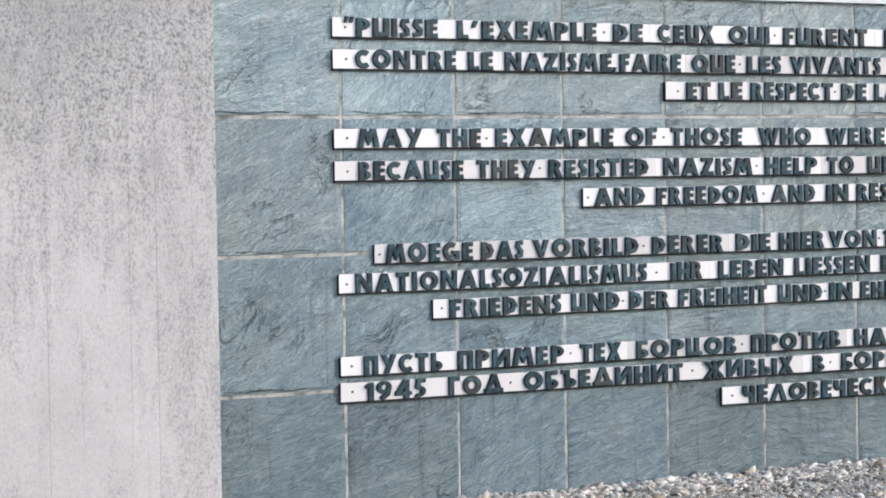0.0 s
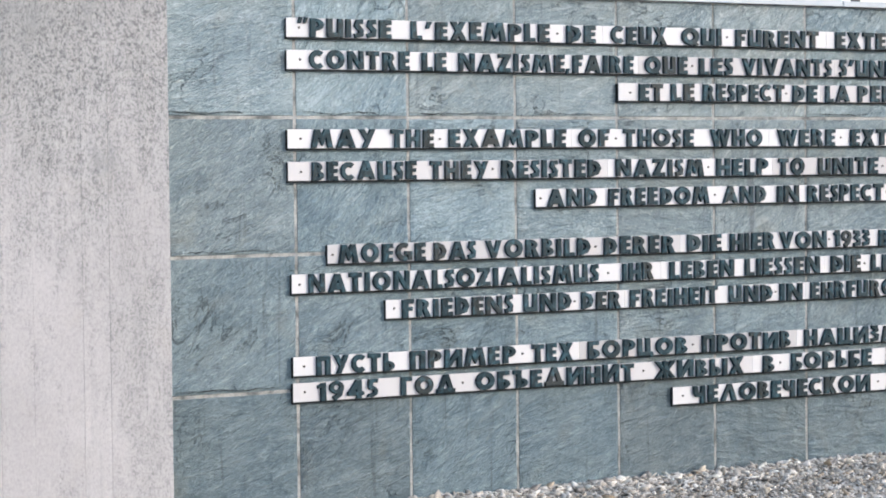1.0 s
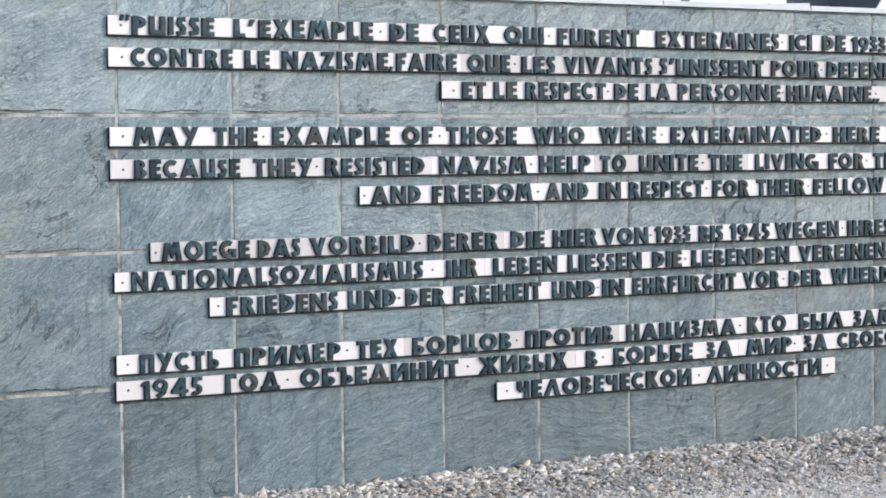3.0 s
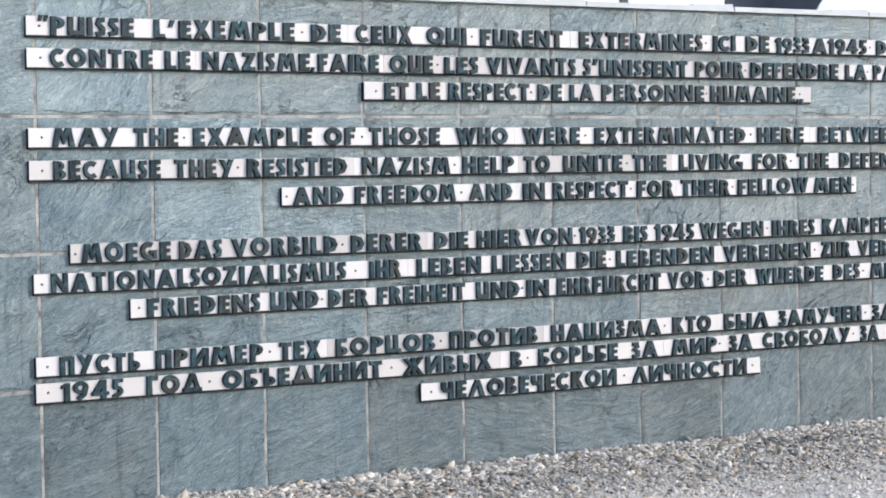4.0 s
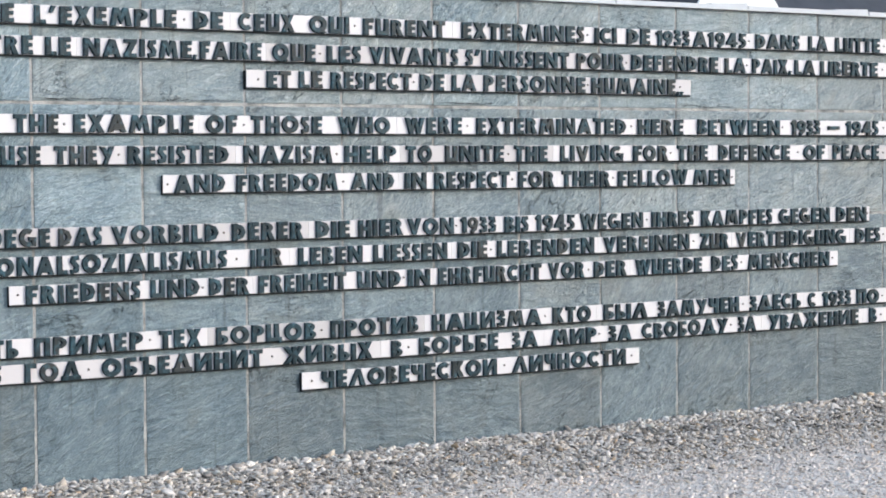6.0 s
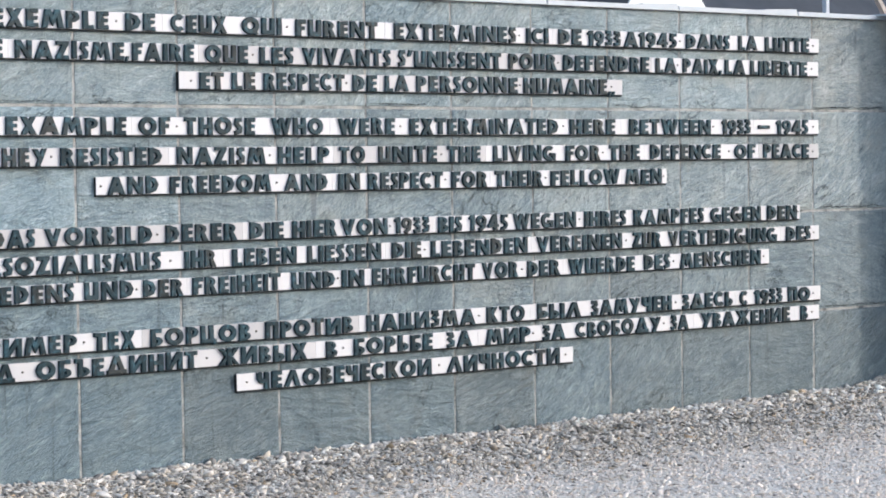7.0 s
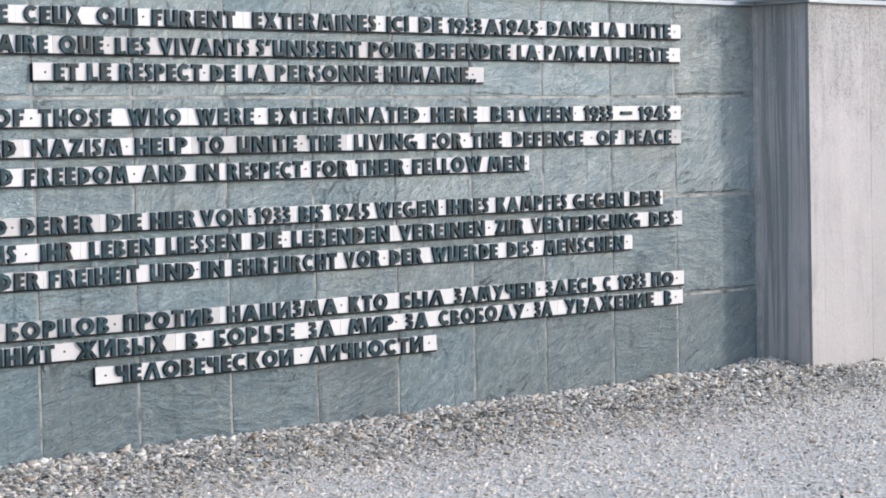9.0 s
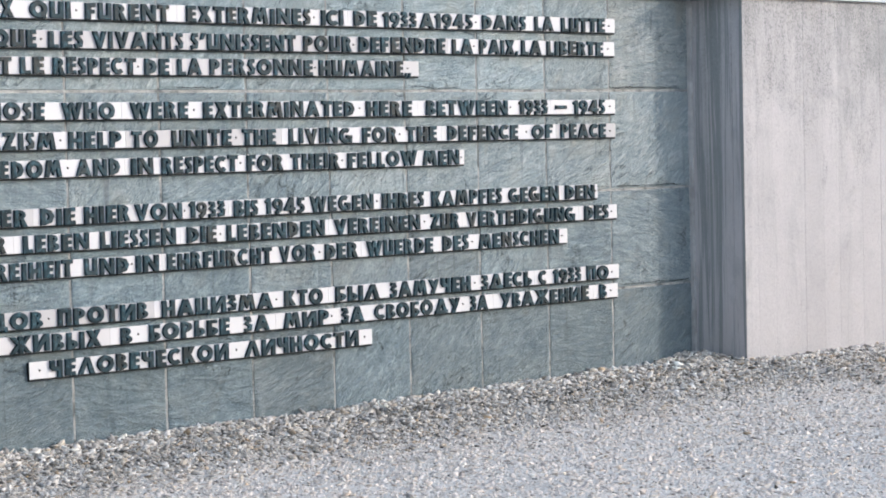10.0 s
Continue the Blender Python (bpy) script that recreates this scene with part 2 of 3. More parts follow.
def plain_material(name, color, rough, metal=0.0, scale=20.0, change=0.25, bump=0.1):
    n = Nodes(name)
    co = n.add("TexCoord").outputs["Object"]
    a = n.noise(co, scale, 6, 0.65)
    dark = tuple(c * (1 - change) for c in color)
    return n.finish(n.ramp(a, [(0.35, dark), (0.65, color)]), rough, a, bump, 0.004, metal=metal)


SLATE, MORTAR, CONCRETE = slate_material(), mortar_material(), concrete_material()
STONES, RIDGE, GRIT, BED = stones_material("loose_stones", 0.92, 0.005), stones_material("pale_stones", 0.95, 0.12), stones_material("pale_grit", 0.52, 0.34), ground_material()
PLATE, LETTER = plate_material(), letter_material()
BACKING = plain_material("dark_metal_shade", (0.008, 0.011, 0.013), 0.85, 0.0, 30)
BOLT = plain_material("bolt_steel", (0.10, 0.09, 0.085), 0.5, 0.5, 90)
COPING = plain_material("zinc_sheet", (0.40, 0.43, 0.47), 0.5, 0.1, 6, 0.15, 0.05)
PLASTER = plain_material("white_plaster", (0.80, 0.80, 0.79), 0.9, 0.0, 3, 0.08)
ROOFING = plain_material("dark_roofing", (0.045, 0.048, 0.058), 0.7, 0.0, 2, 0.3)
TRIM = plain_material("pale_trim", (0.42, 0.45, 0.50), 0.6, 0.0, 4, 0.1)
TIMBER = plain_material("bleached_timber", (0.42, 0.36, 0.32), 0.8, 0.0, 4, 0.2)
CEMENT = plain_material("cement_fillet", (0.50, 0.485, 0.465), 0.85, 0.0, 9, 0.35)
CRACK_SHADE = plain_material("crack_shade", (0.022, 0.026, 0.028), 0.95, 0.0, 80, 0.4)


# ---- builders ----
def mesh_from(name, verts, faces, material, smooth=False):
    me = bpy.data.meshes.new(name)
    me.from_pydata(verts, [], faces)
    me.materials.append(material)
    if smooth:
        me.polygons.foreach_set("use_smooth", [True] * len(me.polygons))
    me.update()
    return me


def add_box(bm, a, b):
    made = bmesh.ops.create_cube(bm, size=1)["verts"]
    for v in made:
        v.co = Vector([(a[i] + b[i]) / 2 + v.co[i] * (b[i] - a[i]) for i in range(3)])
    return made


def bevelled(bm, width, segments=2):
    bmesh.ops.bevel(bm, geom=list(bm.edges), offset=width, segments=segments, affect="EDGES", profile=0.5)


def part(name, bm, material, parent=None, label=""):
    me = bpy.data.meshes.new(name)
    bm.to_mesh(me)
    bm.free()
    me.materials.append(material)
    ob = new(name, me)
    ob.parent = parent
    return tagged(ob, label)


def box_part(name, a, b, material, parent=None, label="", bevel=0.0):
    bm = bmesh.new()
    add_box(bm, a, b)
    if bevel:
        bevelled(bm, bevel)
    return part(name, bm, material, parent, label)


# ---- ground ----
WALL_LEFT, WALL_RIGHT, WALL_TOP = -0.165, 8.078, 2.348
PIER = 0.45


def ground_height(x, y):
    """A low bank of gravel lies along the foot of the wall; the yard before it is flat."""
    e = max(0.0, min(1.0, (x - 7.55) / 0.85))
    front = -PIER * e * e * (3 - 2 * e)
    d = front - y
    ridge = -0.110 + 0.007 * max(0.0, min(x, 8.0)) - 0.012 * math.exp(-((x - 4.7) / 0.5) ** 2)
    crest = 0.05 * math.exp(-((x - 8.02) / 0.27) ** 2 - ((y + 0.10) / 0.30) ** 2)
    flat = -0.135
    k = max(0.0, min(1.0, (1.35 - d) / 1.25))
    k = k * k * (3 - 2 * k)
    bumps = 0.014 * noise.noise(Vector((x * 2.3, y * 2.3, 0))) + 0.008 * noise.noise(Vector((x * 7, y * 7, 3)))
    trodden = 0.010 * noise.noise(Vector((x * 1.1, y * 3.2, 7))) + 0.005 * noise.noise(Vector((x * 4, y * 8, 9)))
    return flat + (ridge - flat) * k + crest + bumps * (0.35 + 0.65 * k) + trodden * (1 - k)


def build_ground():
    def steps(a, b, fine_a, fine_b, small, large):
        out, v = [], a
        while v < b:
            out.append(v)
            v += small if fine_a <= v < fine_b else min(large, max(small, 0.35 * min(abs(v - fine_a), abs(v - fine_b)) + small))
        return out + [b]
    xs, ys = steps(-400, 400, -1, 12, 0.07, 60), steps(-400, 400, -6, 0.3, 0.07, 60)
    verts = [(x, y, ground_height(x, y) if -2 < x < 14 and -7 < y < 1 else -0.135) for y in ys for x in xs]
    w = len(xs)
    faces = [(j * w + i, j * w + i + 1, (j + 1) * w + i + 1, (j + 1) * w + i) for j in range(len(ys) - 1) for i in range(w - 1)]
    ob = new("ground", mesh_from("ground", verts, faces, BED, True))
    return tagged(ob, "pale grey gravel yard banked along the wall", "ground", kind="structure")


ground = build_ground()


def stone_shapes(level, count, seed):
    rng = np.random.default_rng(seed)
    out = []
    for _ in range(count):
        bm = bmesh.new()
        bmesh.ops.create_icosphere(bm, subdivisions=level, radius=1.0)
        co = np.array([v.co[:] for v in bm.verts])
        tri = np.array([[v.index for v in f.verts] for f in bm.faces])
        bm.free()
        for _ in range(9):
            way = rng.normal(size=3)
            way /= np.linalg.norm(way)
            cut = rng.uniform(0.32, 0.8)
            over = np.maximum(co @ way - cut, 0)
            co = co - over[:, None] * way * 0.97
        co *= 1 + rng.normal(size=(len(co), 1)) * 0.03
        out.append((co, tri))
    return out


def scatter(name, material, label, places, sizes, shapes, seed, sink):
    """Many stones in one mesh: places is an array of x, y, z."""
    rng = np.random.default_rng(seed)
    vs, fs, base = [], [], 0
    kinds = rng.integers(0, len(shapes), len(places))
    for k, (co, tri) in enumerate(shapes):
        pick = np.nonzero(kinds == k)[0]
        m = len(pick)
        if not m:
            continue
        q = rng.normal(size=(m, 4)) * np.array([1.0, 0.2, 0.2, 1.0])
        q /= np.linalg.norm(q, axis=1)[:, None]
        w, x, y, z = q.T
        rot = np.stack([np.stack([1 - 2 * (y * y + z * z), 2 * (x * y - z * w), 2 * (x * z + y * w)], 1),
                        np.stack([2 * (x * y + z * w), 1 - 2 * (x * x + z * z), 2 * (y * z - x * w)], 1),
                        np.stack([2 * (x * z - y * w), 2 * (y * z + x * w), 1 - 2 * (x * x + y * y)], 1)], 1)
        scale = np.stack([rng.uniform(1.1, 2.0, m), rng.uniform(0.8, 1.3, m), rng.uniform(0.22, 0.42, m)], 1) * sizes[pick][:, None]
        pts = np.einsum("mij,mvj->mvi", rot, co[None] * scale[:, None, :])
        pts += places[pick][:, None, :]
        pts[:, :, 2] += (sizes[pick] * sink)[:, None]
        vs.append(pts.reshape(-1, 3))
        fs.append((tri[None] + (np.arange(m) * len(co))[:, None, None] + base).reshape(-1, 3))
        base += m * len(co)
    vs, fs = np.concatenate(vs), np.concatenate(fs)
    me = bpy.data.meshes.new(name)
    me.vertices.add(len(vs))
    me.vertices.foreach_set("co", vs.astype(np.float32).ravel())
    me.loops.add(fs.size)
    me.loops.foreach_set("vertex_index", fs.astype(np.int32).ravel())
    me.polygons.add(len(fs))
    me.polygons.foreach_set("loop_start", np.arange(0, fs.size, 3, dtype=np.int32))
    me.materials.append(material)
    me.update(calc_edges=True)
    me.validate()
    return tagged(new(name, me), label, "gravel", kind="stuff")


def build_gravel():
    rng = np.random.default_rng(5)
    # coarse stones on the bank
    n = 40000
    x = rng.uniform(0.3, 11.0, n)
    d = np.minimum(rng.uniform(0, 1.0, n), rng.uniform(0, 1.9, n)) * 1.5
    y = np.where(x < WALL_RIGHT, 0.0, -PIER) - 0.012 - d
    keep = (x > 0.9) & (rng.random(n) > np.clip((d - 0.95) / 0.5, 0, 0.9))
    x, y = x[keep], y[keep]
    z = np.array([ground_height(a, b) for a, b in zip(x, y)])
    away = np.where(x < WALL_RIGHT, 0.0, -PIER) - y
    size = rng.lognormal(math.log(0.0128), 0.42, len(x)).clip(0.005, 0.034) * np.clip(1.12 - 0.35 * away, 0.75, 1.12)
    z += rng.uniform(-0.004, 0.012, len(x))
    # the same stones, thinly strewn over the yard
    m = 9000
    fy = -0.9 - rng.random(m) ** 1.6 * 3.6
    fx = rng.uniform(1.5, 12.0, m)
    near = fx > 1.5 - (fy + 1.0) * 0.777
    fx, fy = fx[near], fy[near]
    x, y = np.concatenate([x, fx]), np.concatenate([y, fy])
    z = np.concatenate([z, [ground_height(a, b) for a, b in zip(fx, fy)]])
    size = np.concatenate([size, rng.lognormal(math.log(0.0100), 0.35, len(fx)).clip(0.005, 0.022)])
    at = np.stack([x, y, z], 1)
    shapes = stone_shapes(1, 8, 2)
    high = np.concatenate([away < 0.10 + 0.35 * rng.random(len(away)) ** 1.5, np.zeros(len(fx), bool)])
    scatter("ridge_gravel", RIDGE, "pale clean stones heaped highest against the wall", at[high], size[high], shapes, 7, 0.15)
    scatter("bank_gravel", STONES, "loose mixed grey and ochre stones sloping off wall", at[~high], size[~high], shapes, 8, 0.15)
    # fine grit of the yard
    n = 105000
    y = rng.uniform(-4.7, -0.45, n)
    x = rng.uniform(1.2, 12.0, n)
    keep = (x > 1.55 - (y + 1.0) * 0.777) & (x < 12.0 + (y + 0.45) * 0.9) & ((x < WALL_RIGHT) | (y < -PIER - 0.08)) & (rng.random(n) < np.clip((-y - 0.6) / 0.7, 0.12, 1))
    x, y = x[keep], y[keep]
    z = np.array([ground_height(a, b) for a, b in zip(x, y)])
    size = rng.lognormal(math.log(0.0086), 0.42, len(x)).clip(0.004, 0.024)
    scatter("yard_gravel", GRIT, "fine pale trodden gravel covering the yard", np.stack([x, y, z], 1), size, stone_shapes(1, 6, 3), 9, 0.0)


# ---- slate wall ----
wall = box_part("wall_slate", (WALL_LEFT, 0.0015, -0.5), (WALL_RIGHT, 0.42, WALL_TOP), MORTAR)
tagged(wall, "wall clad in blue grey riven slate with pale joints", "wall", kind="structure")
COLUMNS = [WALL_LEFT] + [0.654 + 0.601 * k for k in range(12)] + [WALL_RIGHT]
ROWS_Z = [-0.30, 0.470, 1.110, 1.752, WALL_TOP]


def slate_tile(x0, x1, z0, z1, seed, broken):
    """One riven slab: an uneven face, worn edges, sometimes a broken strip along its foot."""
    rng = random.Random(seed)
    cx, cz = (x0 + x1) / 2, (z0 + z1) / 2
    hw, hh = (x1 - x0) / 2, (z1 - z0) / 2
    nx = 22
    us = [-1, -0.985] + [-0.93 + 1.86 * i / (nx - 1) for i in range(nx)] + [0.985, 1]
    rows = [-1, -0.985, -0.970, -0.957, -0.945, -0.930] + [-0.88 + 1.82 * i / 21 for i in range(22)] + [0.985, 1]
    verts, faces = [], []
    off = Vector((rng.uniform(0, 90), rng.uniform(0, 90), rng.uniform(0, 90)))
    for v in rows:
        for u in us:
            ax, az = u * hw, v * hh
            p = Vector((ax, 0, az)) + off
            leaf = noise.noise(Vector((p.x * 2.4 - p.z * 1.1, 1, p.z * 3.6 + p.x * 1.2))) + 0.35 * noise.noise(p * 9)
            y = -0.006 - 0.006 * noise.noise(p * 2.2) - 0.0035 * math.floor(leaf * 3.2) / 1.6 - 0.002 * noise.noise(p * 17)
            y = min(y, -0.0012)
            edge = max(abs(u), abs(v))
            if edge >= 0.999:
                y = 0.010
            elif edge > 0.97:
                y = max(y, -0.005) + 0.002
            wob = 0.0034 * noise.noise(p * 9) + 0.0016 * noise.noise(p * 31)
            if abs(u) > 0.999:
                ax += wob - 0.0025 * math.copysign(1, u)
            if abs(v) > 0.999:
                az += wob - 0.0025 * math.copysign(1, v)
            if broken and -0.965 < v < -0.92:
                az += 0.010 * noise.noise(Vector((p.x * 7, 0, 5)))
                open_here = max(0.0, min(1.0, noise.noise(Vector((p.x * 2.6, 2, 5))) * 4 + 0.6))
                if v < -0.95:
                    y = min(0.0, y + 0.005 * open_here)
                elif v < -0.94:
                    y += (0.0012 - y) * open_here
            verts.append((ax, y, az))
    w = len(us)
    for j in range(len(rows) - 1):
        for i in range(w - 1):
            faces.append((j * w + i, j * w + i + 1, (j + 1) * w + i + 1, (j + 1) * w + i))
    me = mesh_from("tile", verts, faces, SLATE, False)
    ob = new("tile", me)
    ob.location = (cx, 0, cz)
    ob.parent = wall
    # random tone, greener high, bluer low; the paling upwards is painted-in light
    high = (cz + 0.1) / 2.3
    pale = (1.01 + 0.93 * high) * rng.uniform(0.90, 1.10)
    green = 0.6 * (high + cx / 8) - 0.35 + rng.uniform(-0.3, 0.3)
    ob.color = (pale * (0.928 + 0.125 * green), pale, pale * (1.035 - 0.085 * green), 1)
    if broken:
        # near-black ribbon paints the shade inside an open crack
        line, quads = [], []
        a, b = rng.uniform(-0.97, -0.55), rng.uniform(0.35, 0.97)
        steps = 80
        for i in range(steps + 1):
            ax = (a + (b - a) * i / steps) * hw
            q = Vector((ax, 0, 0)) + off
            mid = -0.945 * hh + 0.012 * noise.noise(Vector((q.x * 7, 0, 5))) + 0.006 * noise.noise(Vector((q.x * 26, 4, 5))) + 0.003 * noise.noise(Vector((q.x * 75, 4, 9)))
            half = 0.0004 + 0.0040 * max(0.0, noise.noise(Vector((q.x * 9, 9, 1))) + 0.4 * noise.noise(Vector((q.x * 45, 2, 1))))
            half *= min(1.0, min(i, steps - i) / 4)
            line += [(ax, -0.0105, mid - half), (ax, -0.0105, mid + half)]
            line += [(ax, -0.0040, mid - half), (ax, -0.0040, mid + half)]
            if i:
                k = 4 * i
                quads += [(k - 4, k, k + 1, k - 3), (k - 4, k - 2, k + 2, k), (k - 3, k + 1, k + 3, k - 1)]
        crack = new("crack", mesh_from("crack", line, quads, CRACK_SHADE))
        crack.parent = ob
    return ob


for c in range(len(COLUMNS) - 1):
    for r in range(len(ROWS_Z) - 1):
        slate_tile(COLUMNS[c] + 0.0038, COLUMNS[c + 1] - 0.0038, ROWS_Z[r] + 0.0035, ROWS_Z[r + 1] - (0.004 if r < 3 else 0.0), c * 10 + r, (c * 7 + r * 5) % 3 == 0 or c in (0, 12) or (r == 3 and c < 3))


# ---- concrete flanks ----
def board_wall(name, x0, x1, label, seed, return_side, growth):
    """Cast concrete with the print of upright boards of uneven width on its faces; growth: how far pits and lichen spread."""
    rng = random.Random(seed)
    bm = bmesh.new()
    add_box(bm, (x0 + 0.004, -PIER + 0.006, -0.5), (x1 - 0.004, 0.42, WALL_TOP))
    x = x0
    while x < x1 - 0.002:
        w = min(rng.uniform(0.11, 0.24), x1 - x)
        if x1 - (x + w) < 0.05:
            w = x1 - x
        y = -PIER + rng.uniform(-0.0007, 0.0007)
        add_box(bm, (x + 0.0004, y, -0.5), (x + w - 0.0004, -PIER + 0.02, WALL_TOP))
        x += w
    if return_side:
        y = -PIER + 0.004
        while y < -0.004:
            w = min(rng.uniform(0.06, 0.12), 0.002 - y)
            f = x0 if return_side < 0 else x1
            o = rng.uniform(-0.0015, 0.0015)
            a, b = sorted((f + return_side * (0.002 + o), f - return_side * 0.02))
            add_box(bm, (a, y + 0.0007, -0.5), (b, y + w - 0.0007, WALL_TOP))
            y += w
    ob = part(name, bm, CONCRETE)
    ob.color = (growth, 0, 0, 1)
    return tagged(ob, label, "wall", kind="structure")


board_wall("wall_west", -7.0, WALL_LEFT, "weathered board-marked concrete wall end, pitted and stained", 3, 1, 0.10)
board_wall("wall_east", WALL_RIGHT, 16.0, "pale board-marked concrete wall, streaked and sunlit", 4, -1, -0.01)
box_part("trim", (WALL_RIGHT - 0.030, -0.030, -0.2), (WALL_RIGHT - 0.004, 0.004, WALL_TOP), CEMENT, None)
tagged(bpy.data.objects["trim"], "narrow cement fillet in the wall corner", "trim", kind="structure")


# ---- coping ----
def coping_piece(x0, x1, front, parent, lifted=True):
    """A folded sheet of metal: drip edge, upstand, top, and an end that has lifted at the lap."""
    bm = bmesh.new()
    add_box(bm, (x0 + 0.002, front - 0.035, WALL_TOP + 0.004), (x1 - 0.002, 0.46, WALL_TOP + 0.030))
    bmesh.ops.bevel(bm, geom=list(bm.edges), offset=0.004, segments=2, affect="EDGES")
    add_box(bm, (x0 + 0.002, front - 0.040, WALL_TOP + 0.001), (x1 - 0.002, front - 0.034, WALL_TOP + 0.012))
    if lifted:
        wedge = add_box(bm, (x1 - 0.30, front - 0.030, WALL_TOP + 0.026), (x1 - 0.004, 0.44, WALL_TOP + 0.036))
        for v in wedge:
            if v.co.x > x1 - 0.1 and v.co.z > WALL_TOP + 0.03:
                v.co.z += 0.009
    return part("coping_piece", bm, COPING, parent)


coping = box_part("coping", (-7.0, 0.02, WALL_TOP), (16.0, 0.40, WALL_TOP + 0.006), MORTAR)
tagged(coping, "pale folded zinc coping with lapped joints on wall", "coping", kind="structure")
edge = 7.10 - 1.07 * 6
while edge < 7.0:
    coping_piece(edge, edge + 1.07, 0.0, coping)
    edge += 1.07
coping_piece(7.10, WALL_RIGHT - 0.038, 0.0, coping, False)
coping_piece(WALL_RIGHT - 0.037, 8.17, -PIER, coping, True)
for k in range(6):
    coping_piece(8.17 + 1.07 * k, 9.24 + 1.07 * k, -PIER, coping)
for k in range(5):
    coping_piece(-0.32 - 1.07 * (k + 1), -0.32 - 1.07 * k, -PIER, coping)
coping_piece(-0.32, WALL_LEFT + 0.038, -PIER, coping, False)
coping_piece(WALL_LEFT + 0.038, 0.68, 0.0, coping)


# ---- inscription ----
LINES = []
LINES.append(("French", 2.218, 0.602, 7.302, [
    ("”", 0.658, 0.711), ("PUISSE", 0.720, 1.152), ("L'EXEMPLE", 1.257, 2.039), ("DE", 2.137, 2.310), ("CEUX", 2.404, 2.741),
    ("QUI", 2.836, 3.086), ("FURENT", 3.176, 3.719), ("EXTERMINES", 3.835, 4.712), ("ICI", 4.796, 4.962), ("DE", 5.044, 5.219),
    ("1933", 5.271, 5.536), ("A", 5.567, 5.677), ("1945", 5.690, 6.002), ("DANS", 6.089, 6.464), ("LA", 6.550, 6.715),
    ("LUTTE", 6.792, 7.193)],
    [0.668, 2.088, 3.126, 4.746, 6.039, 7.243]))
LINES.append(("French", 2.069, 0.602, 7.294, [
    ("CONTRE", 0.716, 1.248), ("LE", 1.314, 1.451), ("NAZISME", 1.518, 2.124), (",", 2.131, 2.154), ("FAIRE", 2.173, 2.534),
    ("QUE", 2.606, 2.869), ("LES", 2.943, 3.156), ("VIVANTS", 3.218, 3.805), ("S'UNISSENT", 3.860, 4.600), ("POUR", 4.659, 5.021),
    ("DEFENDRE", 5.077, 5.767), ("LA", 5.830, 5.999), ("PAIX", 6.061, 6.361), (",", 6.371, 6.396), ("LA", 6.426, 6.599),
    ("LIBERTE", 6.655, 7.174)],
    [0.671, 2.904, 5.042, 6.018, 7.229]))
LINES.append(("French", 1.931, 2.450, 5.555, [
    ("ET", 2.569, 2.715), ("LE", 2.767, 2.913), ("RESPECT", 2.966, 3.487), ("DE", 3.547, 3.707), ("LA", 3.765, 3.928),
    ("PERSONNE", 3.986, 4.721), ("HUMAINE", 4.771, 5.420), ("„", 5.433, 5.487)],
    [2.521, 3.509, 4.746, 5.465]))
LINES.append(("English", 1.699, 0.602, 7.292, [
    ("MAY", 0.720, 1.059), ("THE", 1.142, 1.376), ("EXAMPLE", 1.459, 2.127), ("OF", 2.204, 2.388), ("THOSE", 2.473, 2.905),
    ("WHO", 3.012, 3.344), ("WERE", 3.445, 3.827), ("EXTERMINATED", 3.932, 5.029), ("HERE", 5.124, 5.480), ("BETWEEN", 5.602, 6.289),
    ("1933", 6.393, 6.647), ("—", 6.724, 6.823), ("1945", 6.886, 7.183)],
    [0.669, 1.413, 2.432, 3.873, 5.077, 6.323, 7.238]))
LINES.append(("English", 1.547, 0.602, 7.289, [
    ("BECAUSE", 0.722, 1.279), ("THEY", 1.354, 1.680), ("RESISTED", 1.753, 2.334), ("NAZISM", 2.426, 2.966), ("HELP", 3.049, 3.379),
    ("TO", 3.451, 3.620), ("UNITE", 3.716, 4.120), ("THE", 4.200, 4.436), ("LIVING", 4.535, 5.005), ("FOR", 5.088, 5.357),
    ("THE", 5.437, 5.682), ("DEFENCE", 5.776, 6.375), ("OF", 6.505, 6.690), ("PEACE", 6.768, 7.185)],
    [0.668, 1.708, 3.002, 4.160, 5.388, 6.460, 7.235]))
LINES.append(("English", 1.402, 1.955, 5.917, [
    ("AND", 2.016, 2.312), ("FREEDOM", 2.379, 3.000), ("AND", 3.090, 3.369), ("IN", 3.440, 3.584), ("RESPECT", 3.641, 4.158),
    ("FOR", 4.226, 4.483), ("THEIR", 4.545, 4.904), ("FELLOW", 4.969, 5.512), ("MEN", 5.567, 5.865)],
    [1.981, 3.043, 4.186, 4.934, 5.889]))
LINES.append(("German", 1.155, 0.802, 7.107, [
    ("MOEGE", 0.857, 1.325), ("DAS", 1.371, 1.603), ("VORBILD", 1.660, 2.267), ("DERER", 2.351, 2.781), ("DIE", 2.863, 3.075),
    ("HIER", 3.133, 3.424), ("VON", 3.455, 3.768), ("1933", 3.818, 4.062), ("BIS", 4.126, 4.295), ("1945", 4.348, 4.633),
    ("WEGEN", 4.679, 5.161), ("IHRES", 5.231, 5.564), ("KAMPFES", 5.631, 6.222), ("GEGEN", 6.287, 6.734), ("DEN", 6.796, 7.065)],
    [0.828, 2.304, 3.791, 5.196, 7.086]))
